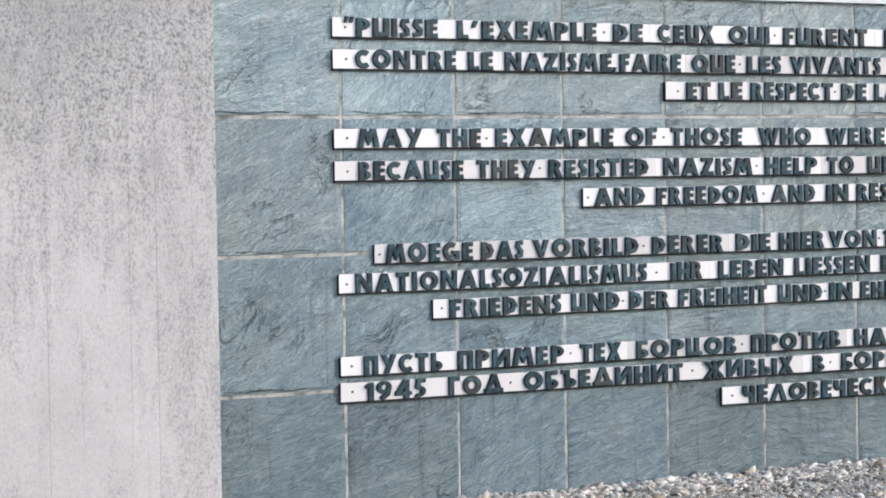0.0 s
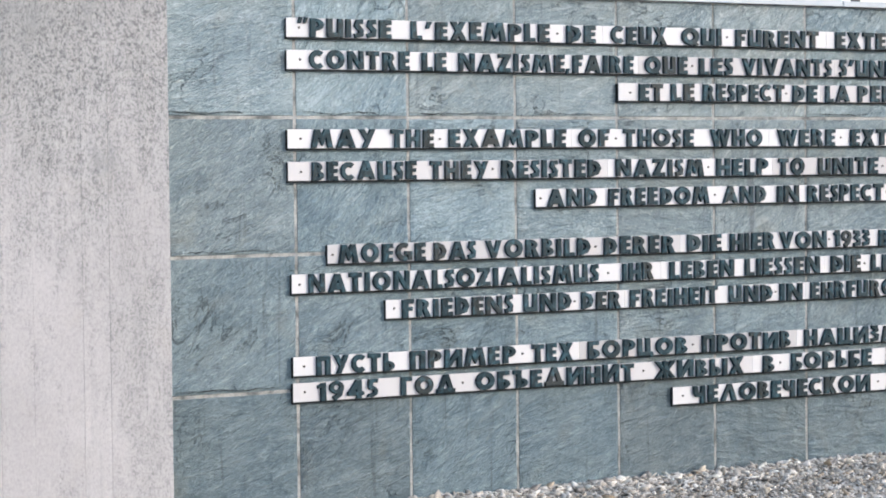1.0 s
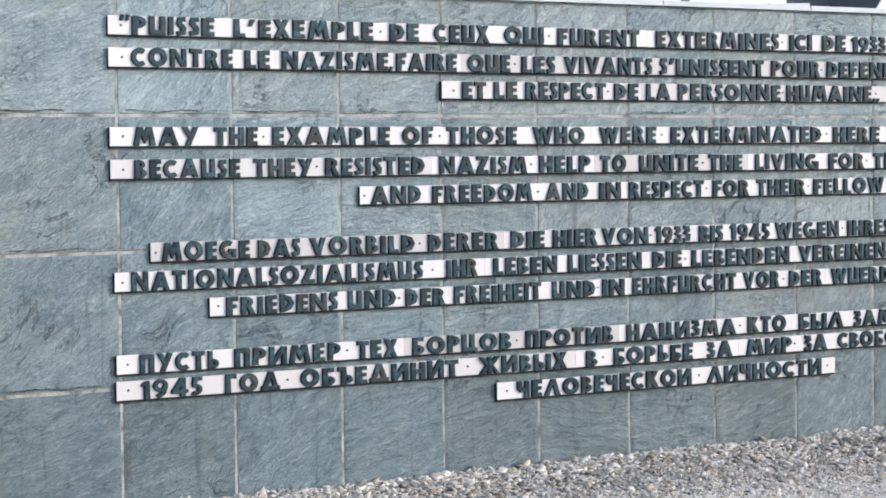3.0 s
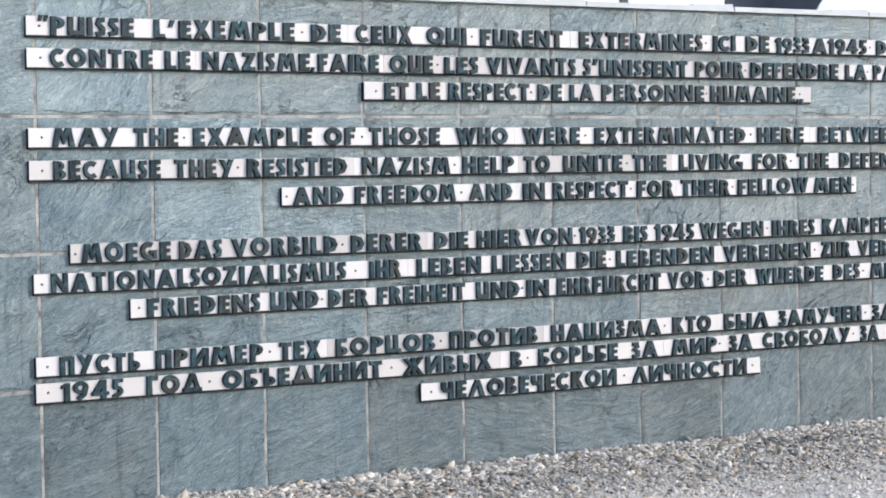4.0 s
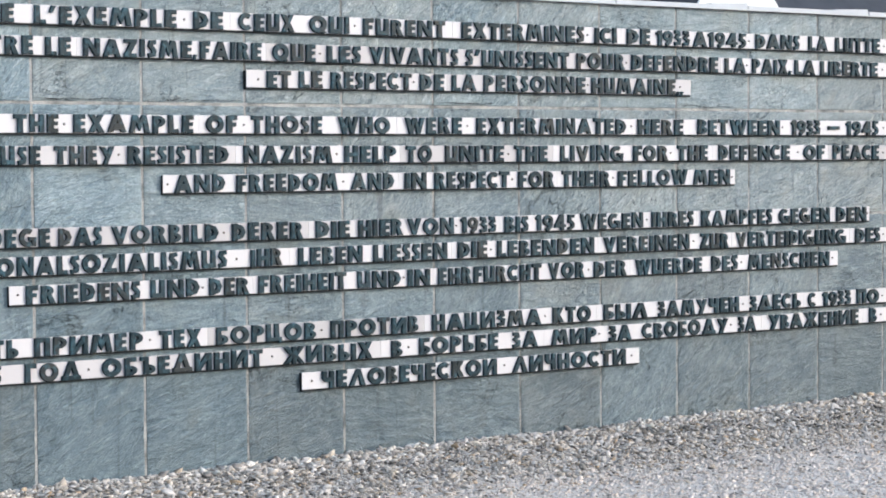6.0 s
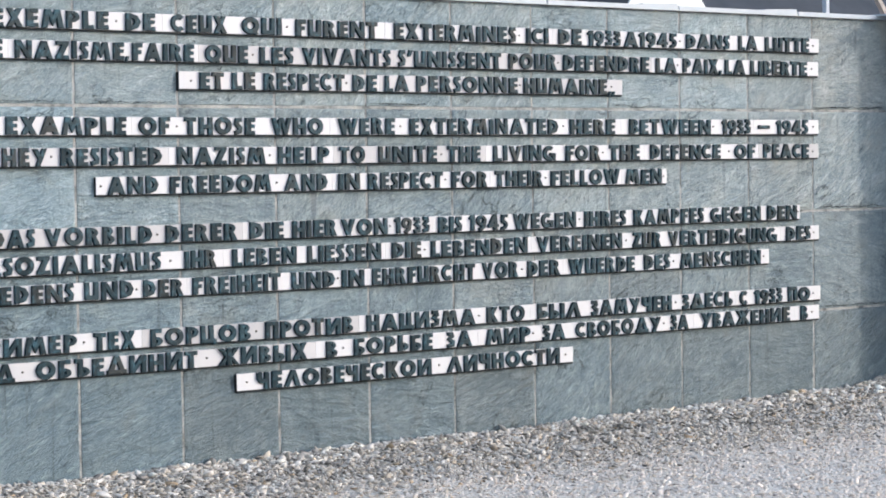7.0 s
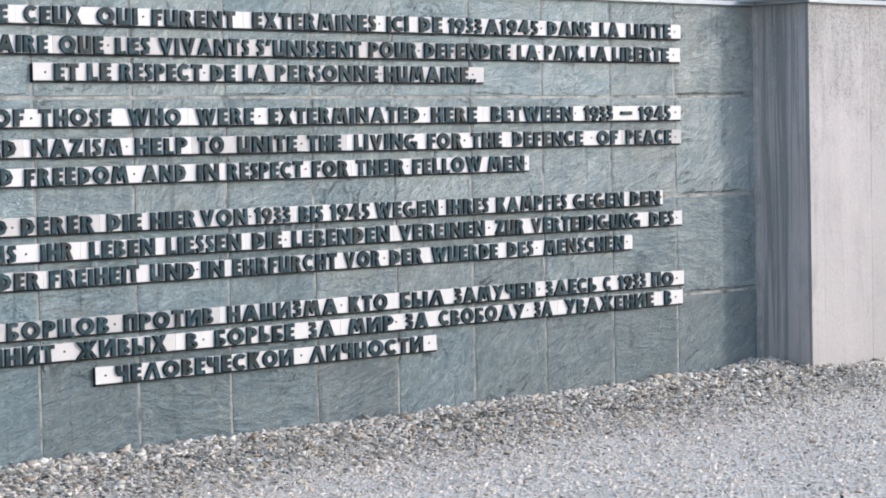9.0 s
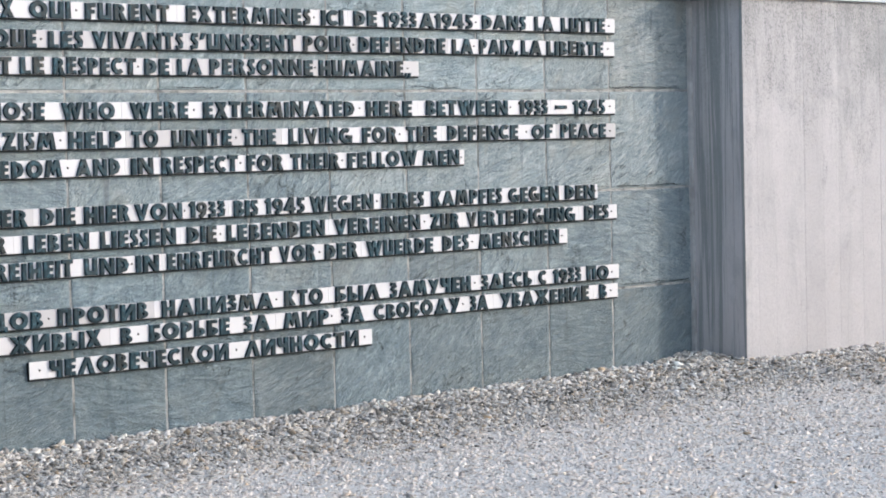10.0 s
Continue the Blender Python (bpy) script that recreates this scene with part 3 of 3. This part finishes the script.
LINES.append(("German", 1.020, 0.614, 7.289, [
    ("NATIONAL", 0.698, 1.415), ("SOZIALISMUS", 1.430, 2.315), ("IHR", 2.460, 2.649), ("LEBEN", 2.751, 3.156), ("LIESSEN", 3.229, 3.719), ("DIE", 3.797, 4.000),
    ("LEBENDEN", 4.072, 4.780), ("VEREINEN", 4.856, 5.530), ("ZUR", 5.621, 5.852), ("VERTEIDIGUNG", 5.921, 6.877), ("DES", 6.971, 7.196)],
    [0.654, 2.379, 4.032, 5.571, 7.235]))
LINES.append(("German", 0.883, 1.109, 6.816, [
    ("FRIEDENS", 1.193, 1.813), ("UND", 1.874, 2.154), ("DER", 2.212, 2.447), ("FREIHEIT", 2.505, 3.052), ("UND", 3.125, 3.405),
    ("IN", 3.455, 3.602), ("EHRFURCHT", 3.660, 4.385), ("VOR", 4.443, 4.706), ("DER", 4.782, 5.027), ("WUERDE", 5.101, 5.629),
    ("DES", 5.714, 5.928), ("MENSCHEN", 6.020, 6.723)],
    [1.154, 2.177, 3.431, 4.744, 5.967, 6.764]))
LINES.append(("Russian", 0.633, 0.617, 7.298, [
    ("ПУСТЬ", 0.733, 1.149), ("ПРИМЕР", 1.233, 1.824), ("ТЕХ", 1.920, 2.156), ("БОРЦОВ", 2.250, 2.854), ("ПРОТИВ", 2.950, 3.522),
    ("НАЦИЗМА", 3.617, 4.382), ("КТО", 4.472, 4.753), ("БЫЛ", 4.855, 5.189), ("ЗАМУЧЕН", 5.278, 5.937), ("ЗДЕСЬ", 6.034, 6.471),
    ("С", 6.542, 6.604), ("1933", 6.671, 6.926), ("ПО", 6.985, 7.183)],
    [0.673, 1.869, 2.897, 4.418, 5.981, 7.227]))
LINES.append(("Russian", 0.510, 0.614, 7.284, [
    ("1945", 0.736, 1.057), ("ГОД", 1.182, 1.480), ("ОБЪЕДИНИТ", 1.597, 2.526), ("ЖИВЫХ", 2.654, 3.213), ("В", 3.343, 3.414),
    ("БОРЬБЕ", 3.528, 4.072), ("ЗА", 4.177, 4.355), ("МИР", 4.462, 4.794), ("ЗА", 4.892, 5.065), ("СВОБОДУ", 5.153, 5.841),
    ("ЗА", 5.935, 6.082), ("УВАЖЕНИЕ", 6.193, 6.993), ("В", 7.100, 7.164)],
    [0.674, 1.527, 2.588, 3.460, 4.824, 5.878, 7.214]))
LINES.append(("Russian", 0.371, 2.771, 5.133, [
    ("ЧЕЛОВЕЧЕСКОЙ", 2.892, 4.062), ("ЛИЧНОСТИ", 4.175, 5.020)],
    [2.832, 4.122, 5.072]))
HIGH = 0.089

# The letters are heavy cut shapes on a unit-high grid. Each is a row of pieces:
# "x,y x,y ..." a solid outline; "c" an arc: centre, radii, inner share, first and last angle, steps;
# "s" a stroke of one weight along a line.
STEM = "0,0 .28,.01 .27,1 .01,.99"
OUTLINES = {
    "I": STEM,
    "E": "0,0 .37,.01 .36,1 .01,.99|.2,0 .62,-.01 .60,.235 .2,.22|.2,.39 .57,.40 .59,.61 .2,.61|.2,.78 .61,.76 .60,1.01 .2,1",
    "F": "0,0 .33,.01 .34,1 .01,.99|.2,.38 .54,.37 .56,.60 .2,.61|.2,.77 .62,.75 .63,1.01 .2,1",
    "L": "0,0 .30,0 .28,1 .01,.99|.2,0 .58,-.01 .55,.22 .2,.20",
    "P": STEM + "|c .22 .665 .46 .335 .42 -90 90 6",
    "R": STEM + "|c .22 .70 .44 .30 .38 -90 90 6|.28,.50 .52,.52 .76,0 .44,-.01",
    "B": STEM + "|c .22 .735 .36 .265 .34 -90 90 6|c .22 .275 .44 .28 .36 -90 90 6",
    "D": STEM + "|c .20 .50 .56 .50 .46 -90 90 4",
    "C": "c .47 .50 .47 .51 .46 48 312 9",
    "O": "c .50 .50 .50 .515 .43 0 360 22",
    "Q": "c .50 .50 .50 .515 .43 0 360 22|.46,.26 .66,.36 .98,.02 .74,-.04",
    "G": "c .47 .50 .47 .51 .46 55 300 9|.50,.34 .52,.54 .93,.52 .90,.02 .66,.05 .66,.34",
    "S": "s .25 .47,.88 .20,.86 .15,.66 .36,.40 .33,.17 .03,.11",
    "3": "s .23 .03,.89 .32,.88 .36,.70 .14,.55 .40,.40 .36,.15 .01,.11",
    "1": ".15,0 .43,0 .42,1 .22,1 0,.84 .03,.68 .15,.73",
    "9": "c .37 .655 .37 .345 .40 0 360 16|s .25 .60,.62 .52,.28 .22,.03",
    "4": ".43,0 .70,0 .69,1 .42,1|.40,1 .60,1 .34,.34 0,.30|0,.17 .82,.18 .81,.38 0,.39",
    "5": ".10,.79 .56,.80 .58,1 .12,1|.09,.50 .31,.48 .33,1 .11,1|c .20 .33 .38 .335 .38 -115 112 7",
    "M": "0,0 .27,0 .42,1 .17,1|1.10,0 .82,0 .68,1 .93,1|.19,1 .44,1 .69,.38 .55,.10|.91,1 .66,1 .41,.38 .55,.10",
    "N": "0,0 .25,0 .26,1 0,1|.64,0 .90,0 .90,1 .65,1|0,1 .28,1 .90,0 .62,0",
    "A": "0,0 .28,0 .63,1 .36,1|1,0 .71,0 .37,1 .65,1|.20,.14 .80,.13 .66,.50 .34,.50",
    "T": "0,.77 .70,.75 .71,1 0,1.01|.20,0 .50,0 .48,.9 .22,.9",
    "U": "0,.05 .28,.05 .27,1 0,1|.50,0 .78,0 .78,1 .52,1|.04,0 .6,0 .6,.26 0,.28",
    "X": "0,0 .29,0 .80,1 .50,1|0,1 .31,1 .82,0 .50,0",
    "Z": "0,.78 .70,.77 .72,1 0,1|-.02,0 .72,-.01 .70,.22 0,.23|0,.14 .34,.14 .71,.88 .36,.88",
    "Y": "0,1 .30,1 .56,.46 .36,.34|.58,1 .86,1 .44,0 .17,0",
    "V": "0,1 .29,1 .57,0 .34,0|.90,1 .62,1 .34,0 .56,0",
    "W": "0,1 .26,1 .50,0 .27,0|.62,1 .42,.9 .29,0 .49,0|.50,1 .72,1 .98,0 .76,0|1.25,1 .99,1 .77,0 .97,0",
    "H": "0,0 .29,0 .28,1 0,1|.52,0 .80,0 .80,1 .53,1|.2,.36 .6,.34 .6,.60 .2,.61",
    "K": "0,0 .31,0 .30,1 0,1|.22,.58 .40,.36 .76,.98 .42,1|.22,.42 .44,.62 .80,.02 .46,0",
    "'": ".12,1 .36,1 .18,.60 .02,.62",
    ",": ".10,.22 .32,.22 .16,-.12 .02,-.10",
    "\u201d": ".12,1.08 .34,1.08 .20,.74 .04,.76|.46,1.08 .68,1.08 .54,.74 .38,.76",
    "\u201e": ".10,.22 .32,.22 .16,-.10 .02,-.08|.46,.22 .68,.22 .52,-.10 .38,-.08",
    "\u2014": "0,.37 .90,.37 .90,.62 0,.63",
    "\u041f": "0,0 .28,0 .27,1 0,1|.50,0 .78,0 .78,1 .51,1|.1,.76 .7,.76 .7,1.01 .1,1.01",
    "\u042c": STEM + "|c .20 .285 .44 .29 .36 -90 90 6",
    "\u0411": STEM + "|c .20 .285 .46 .29 .36 -90 90 6|.2,.78 .60,.76 .62,1 .2,1",
    "\u0418": "0,0 .25,0 .26,1 0,1|.64,0 .90,0 .90,1 .65,1|0,0 .28,0 .90,1 .62,1",
    "\u0426": "0,0 .27,0 .27,1 0,1|.46,0 .73,0 .73,1 .47,1|.1,0 .88,0 .87,.23 .1,.24|.70,-.10 .87,-.09 .88,.15 .70,.15",
    "\u042b": STEM + "|c .20 .285 .42 .29 .36 -90 90 6|.74,0 1.0,0 1.0,1 .75,1",
    "\u041b": "0,0 .28,0 .66,1 .42,1|1,0 .70,0 .42,1 .68,1",
    "\u0427": ".44,0 .72,0 .72,1 .45,1|0,1 .27,1 .27,.64 .50,.62 .50,.36 .16,.38 0,.58",
    "\u0414": ".06,.1 .34,.1 .66,1 .40,1|.98,.1 .70,.1 .42,1 .68,1|0,-.02 1.05,-.02 1.05,.22 0,.22",
    "\u0413": "0,0 .29,0 .28,1 0,1|.2,.77 .60,.75 .61,1.01 .2,1.01",
    "\u042a": ".18,0 .45,.01 .44,1 .19,.99|0,.77 .3,.77 .3,1 0,1|c .38 .285 .42 .29 .36 -90 90 6",
    "\u0416": "0,0 .28,0 .62,.56 .48,.66|0,1 .28,1 .62,.44 .48,.34|1.16,0 .88,0 .54,.56 .68,.66|1.16,1 .88,1 .54,.44 .68,.34|.45,0 .71,0 .71,1 .45,1",
}
ALIKE = dict(zip("\u0410\u0412\u0415\u041a\u041c\u041d\u041e\u0420\u0421\u0422\u0425\u0423\u0417\u0419", "ABEKMHOPCTXY3\u0418"))
RELIEF, TALL = 0.017, 0.0875
glyphs = {}


def outlines_of(text):
    """The pieces of a letter as loops of points; an arc that closes gives its two loops."""
    for piece in text.split("|"):
        words = piece.split()
        if words[0] == "c":
            cx, cy, rx, ry, inner, a0, a1, steps = (float(w) for w in words[1:])
            angles = [radians(a0 + (a1 - a0) * i / steps) for i in range(int(steps) + 1)]
            outer = [(cx + rx * math.cos(a), cy + ry * math.sin(a)) for a in angles]
            hole = [(cx + rx * inner * math.cos(a), cy + ry * inner * math.sin(a)) for a in angles]
            if a1 - a0 >= 360:
                yield outer[:-1], hole[:-1]
            else:
                yield outer + hole[::-1], None
        elif words[0] == "s":
            half = float(words[1]) / 2
            line = [Vector([float(c) for c in w.split(",")]) for w in words[2:]]
            one, two = [], []
            for i, p in enumerate(line):
                ways = [(line[j + 1] - line[j]).normalized() for j in (i - 1, i) if 0 <= j < len(line) - 1]
                way = sum(ways, Vector((0, 0))).normalized()
                side = Vector((-way.y, way.x)) * half / max(0.75, way.dot(ways[0]))
                one.append(tuple(p + side))
                two.append(tuple(p - side))
            yield one + two[::-1], None
        else:
            yield [tuple(float(c) for c in w.split(",")) for w in words], None


def inset(loop, by):
    """The loop drawn inwards (for a hole, by is negative) along the middle of its corners."""
    area = sum(a[0] * b[1] - b[0] * a[1] for a, b in zip(loop, loop[1:] + loop[:1]))
    turn = 1 if area > 0 else -1
    out = []
    for i, p in enumerate(loop):
        p = Vector(p)
        u = (p - Vector(loop[i - 1])).normalized()
        v = (Vector(loop[(i + 1) % len(loop)]) - p).normalized()
        m = Vector((-u.y - v.y, u.x + v.x)) * turn
        m = m.normalized() / max(0.55, math.sqrt(max(0.0, (1 + u.dot(v)) / 2)))
        out.append(tuple(p + m * by))
    return out


def glyph(ch):
    """A thick cast letter with worn, rounded edges: one unit wide, standing on its foot; and its natural width."""
    ch = ALIKE.get(ch, ch)
    if ch in glyphs:
        return glyphs[ch]
    rng = random.Random(ord(ch))
    verts, faces = [], []

    def ring(loop, depth):
        start = len(verts)
        verts.extend((x, -depth, z) for x, z in loop)
        return list(range(start, len(verts)))

    def skin(a, b):
        for i in range(len(a)):
            j = (i + 1) % len(a)
            faces.append((a[i], a[j], b[j], b[i]))

    for k, (loop, hole) in enumerate(outlines_of(OUTLINES[ch])):
        front = RELIEF + 0.0007 * k + rng.uniform(0, 0.0004)
        soft = [0.0, 0.008, 0.030]
        depths = [front - 0.0032, front - 0.0010, front]
        rims = [ring(loop, 0.0)] + [ring(inset(loop, o) if o else loop, d) for o, d in zip(soft, depths)]
        for a, b in zip(rims, rims[1:]):
            skin(a, b)
        if hole:
            holes = [ring(hole, 0.0)] + [ring(inset(hole, -o) if o else hole, d) for o, d in zip(soft, depths)]
            for a, b in zip(holes, holes[1:]):
                skin(b, a)
            skin(rims[-1], holes[-1])
        else:
            faces.append(tuple(rims[-1]))
    co = np.array(verts)
    lo, hi = co[:, 0].min(), co[:, 0].max()
    co[:, 0] = (co[:, 0] - lo) / (hi - lo)
    co[:, 2] = co[:, 2] * TALL + 0.001
    me = mesh_from("letter", co.tolist(), faces, LETTER)
    bm = bmesh.new()
    bm.from_mesh(me)
    bmesh.ops.recalc_face_normals(bm, faces=bm.faces)
    bm.to_mesh(me)
    bm.free()
    glyphs[ch] = (me, float(hi - lo) * TALL)
    return glyphs[ch]


def bolt_mesh():
    bm = bmesh.new()
    bmesh.ops.create_cone(bm, segments=12, radius1=0.0062, radius2=0.0048, depth=0.006, cap_ends=True, matrix=pose(0, 0, 0, 90, 0, 0))
    me = bpy.data.meshes.new("bolt")
    bm.to_mesh(me)
    bm.free()
    me.materials.append(BOLT)
    return me


def crumb_mesh(seed):
    """A small pale lump on the upper edge of a strip."""
    bm = bmesh.new()
    bmesh.ops.create_icosphere(bm, subdivisions=2, radius=0.006)
    for v in bm.verts:
        v.co *= 1 + 0.45 * noise.noise(v.co * 240 + Vector((seed, 0, 0)))
        v.co.x *= 1.5
    me = bpy.data.meshes.new("mortar_crumb")
    bm.to_mesh(me)
    bm.free()
    me.materials.append(PLATE)
    return me


BOLT_MESH = bolt_mesh()
CRUMBS = [crumb_mesh(k) for k in range(4)]


def inscription(language, top, x0, x1, words, dots, seed):
    rng = random.Random(seed)
    line = new("inscription_line")
    line.location = (x0, 0, top - HIGH - 0.003)
    line.rotation_euler.y = 0.0007 if top > 1.3 else 0.0
    wide = x1 - x0
    tagged(line, "white enamel strip with dark raised %s lettering on slate" % language, "inscription", "inscription lines")
    # bar is near-black and hangs 10 mm low to paint shade under the plate
    box_part("backing", (0.001, -0.026, -0.010), (wide - 0.001, 0.004, HIGH - 0.003), BACKING, line, "dark metal backing bar with painted shade under the plate", 0.002)
    cuts = [0.0]
    for (_, a0, a1), (_, b0, b1) in zip(words, words[1:]):
        gap = (a1 + b0) / 2 - x0
        if b0 - a1 > 0.05 and gap - cuts[-1] > 0.85 and not any(abs(d - x0 - gap) < 0.02 for d in dots):
            cuts.append(gap)
    cuts.append(wide)
    plates = []
    for a, b in zip(cuts, cuts[1:]):
        o = rng.uniform(-0.0003, 0.0003)
        plate = box_part("face_plate", (a + 0.0002, -0.030 + o, 0.0 + o), (b - 0.0002, -0.026, HIGH + o), PLATE, line, "white enamelled face", 0.0012)
        plates.append((b, plate))
    for word, a, b in words:
        shapes = [glyph(c) for c in word]
        gap = min(0.0175, 0.2 * (b - a) / len(word)) if len(word) > 1 else 0.0
        total = sum(w for _, w in shapes)
        k = (b - a - gap * (len(word) - 1)) / total
        at = a
        for ch, (me, w) in zip(word, shapes):
            ob = new("letter", me)
            ob.parent = line
            ob.location = (at - x0, -0.0285 + rng.uniform(-0.0012, 0.0012), rng.uniform(-0.0018, 0.0015))
            ob.rotation_euler = (rng.uniform(-0.035, 0.035), rng.uniform(-0.012, 0.012), rng.uniform(-0.03, 0.03))
            ob.scale = (w * k, 1, rng.uniform(0.985, 1.02))
            at += w * k + gap
    for _ in range(int(wide * 1.6)):
        ob = new("mortar_crumb", rng.choice(CRUMBS))
        ob.parent = line
        ob.location = (rng.uniform(0.02, wide - 0.02), rng.uniform(-0.020, -0.004), HIGH - 0.002)
        ob.rotation_euler.z = rng.uniform(0, 6)
        ob.scale = (rng.uniform(0.5, 1.3),) * 3
    for d in dots:
        ob = new("bolt", BOLT_MESH)
        ob.parent = next((plate for end, plate in plates if d - x0 <= end), plates[-1][1])
        ob.location = (d - x0, -0.032, HIGH * 0.5 + rng.uniform(-0.003, 0.003))


for i, (language, top, x0, x1, words, dots) in enumerate(LINES):
    inscription(language, top, x0, x1, words, dots, 40 + i)


# ---- far building above the wall ----
def far_building():
    house = new("museum_building")
    house.location = (30, 25, 0)
    tagged(house, "distant low building with dark roof and white gable", "building")
    box_part("wall", (-25.0, 1.0, -0.2), (40.0, 9.0, 4.1), PLASTER, house)
    box_part("bay", (-25.0, 0.2, -0.2), (-2.6, 1.4, 7.5), PLASTER, house, "white plastered wing")
    bm = bmesh.new()
    a = [(-2.6, 0.2, 3.9), (40, 0.2, 3.9), (40, 6, 8.2), (-2.6, 6, 8.2), (-2.6, 9.5, 3.9), (40, 9.5, 3.9)]
    v = [bm.verts.new(p) for p in a]
    for f in ((0, 1, 2, 3), (3, 2, 5, 4), (0, 3, 4), (1, 5, 2), (0, 4, 5, 1)):
        bm.faces.new([v[i] for i in f])
    part("roof", bm, ROOFING, house, "dark sheet roof")
    bm = bmesh.new()
    lo, hi = [(-0.9, 4.0), (2.7, 4.0)], [(0.75, 6.1), (0.95, 6.1)]
    ring = lo + hi[::-1]
    f = [bm.verts.new((p[0], -0.1, p[1])) for p in ring]
    b = [bm.verts.new((p[0], 2.5, p[1])) for p in ring]
    bm.faces.new(f)
    bm.faces.new(b[::-1])
    for i in range(4):
        j = (i + 1) % 4
        bm.faces.new((f[i], b[i], b[j], f[j]))
    bmesh.ops.recalc_face_normals(bm, faces=bm.faces)
    part("dormer_roof", bm, ROOFING, house, "dark dormer roof behind the gable")
    bm = bmesh.new()
    f = [bm.verts.new((p[0], -0.16, p[1])) for p in ring]
    b = [bm.verts.new((p[0], -0.104, p[1])) for p in ring]
    bm.faces.new(f)
    bm.faces.new(b[::-1])
    for i in range(4):
        j = (i + 1) % 4
        bm.faces.new((f[i], b[i], b[j], f[j]))
    bmesh.ops.recalc_face_normals(bm, faces=bm.faces)
    part("gable", bm, PLASTER, house, "white gable of a dormer")
    box_part("post", (6.08, -0.06, 3.9), (6.18, 0.06, 8.0), TRIM, house)
    box_part("post", (11.65, -0.06, 3.9), (11.77, 0.06, 8.0), TRIM, house)
    ob = box_part("barge_board", (-0.055, -0.06, -2.5), (0.055, 0.06, 2.5), TIMBER, house, "sun-bleached brown board")
    ob.matrix_basis = pose(8.1, 0, 5.0, 0, -38, 0)
    box_part("window", (-5.35, 0.16, 4.6), (-5.15, 0.3, 5.6), ROOFING, house)


far_building()
build_gravel()
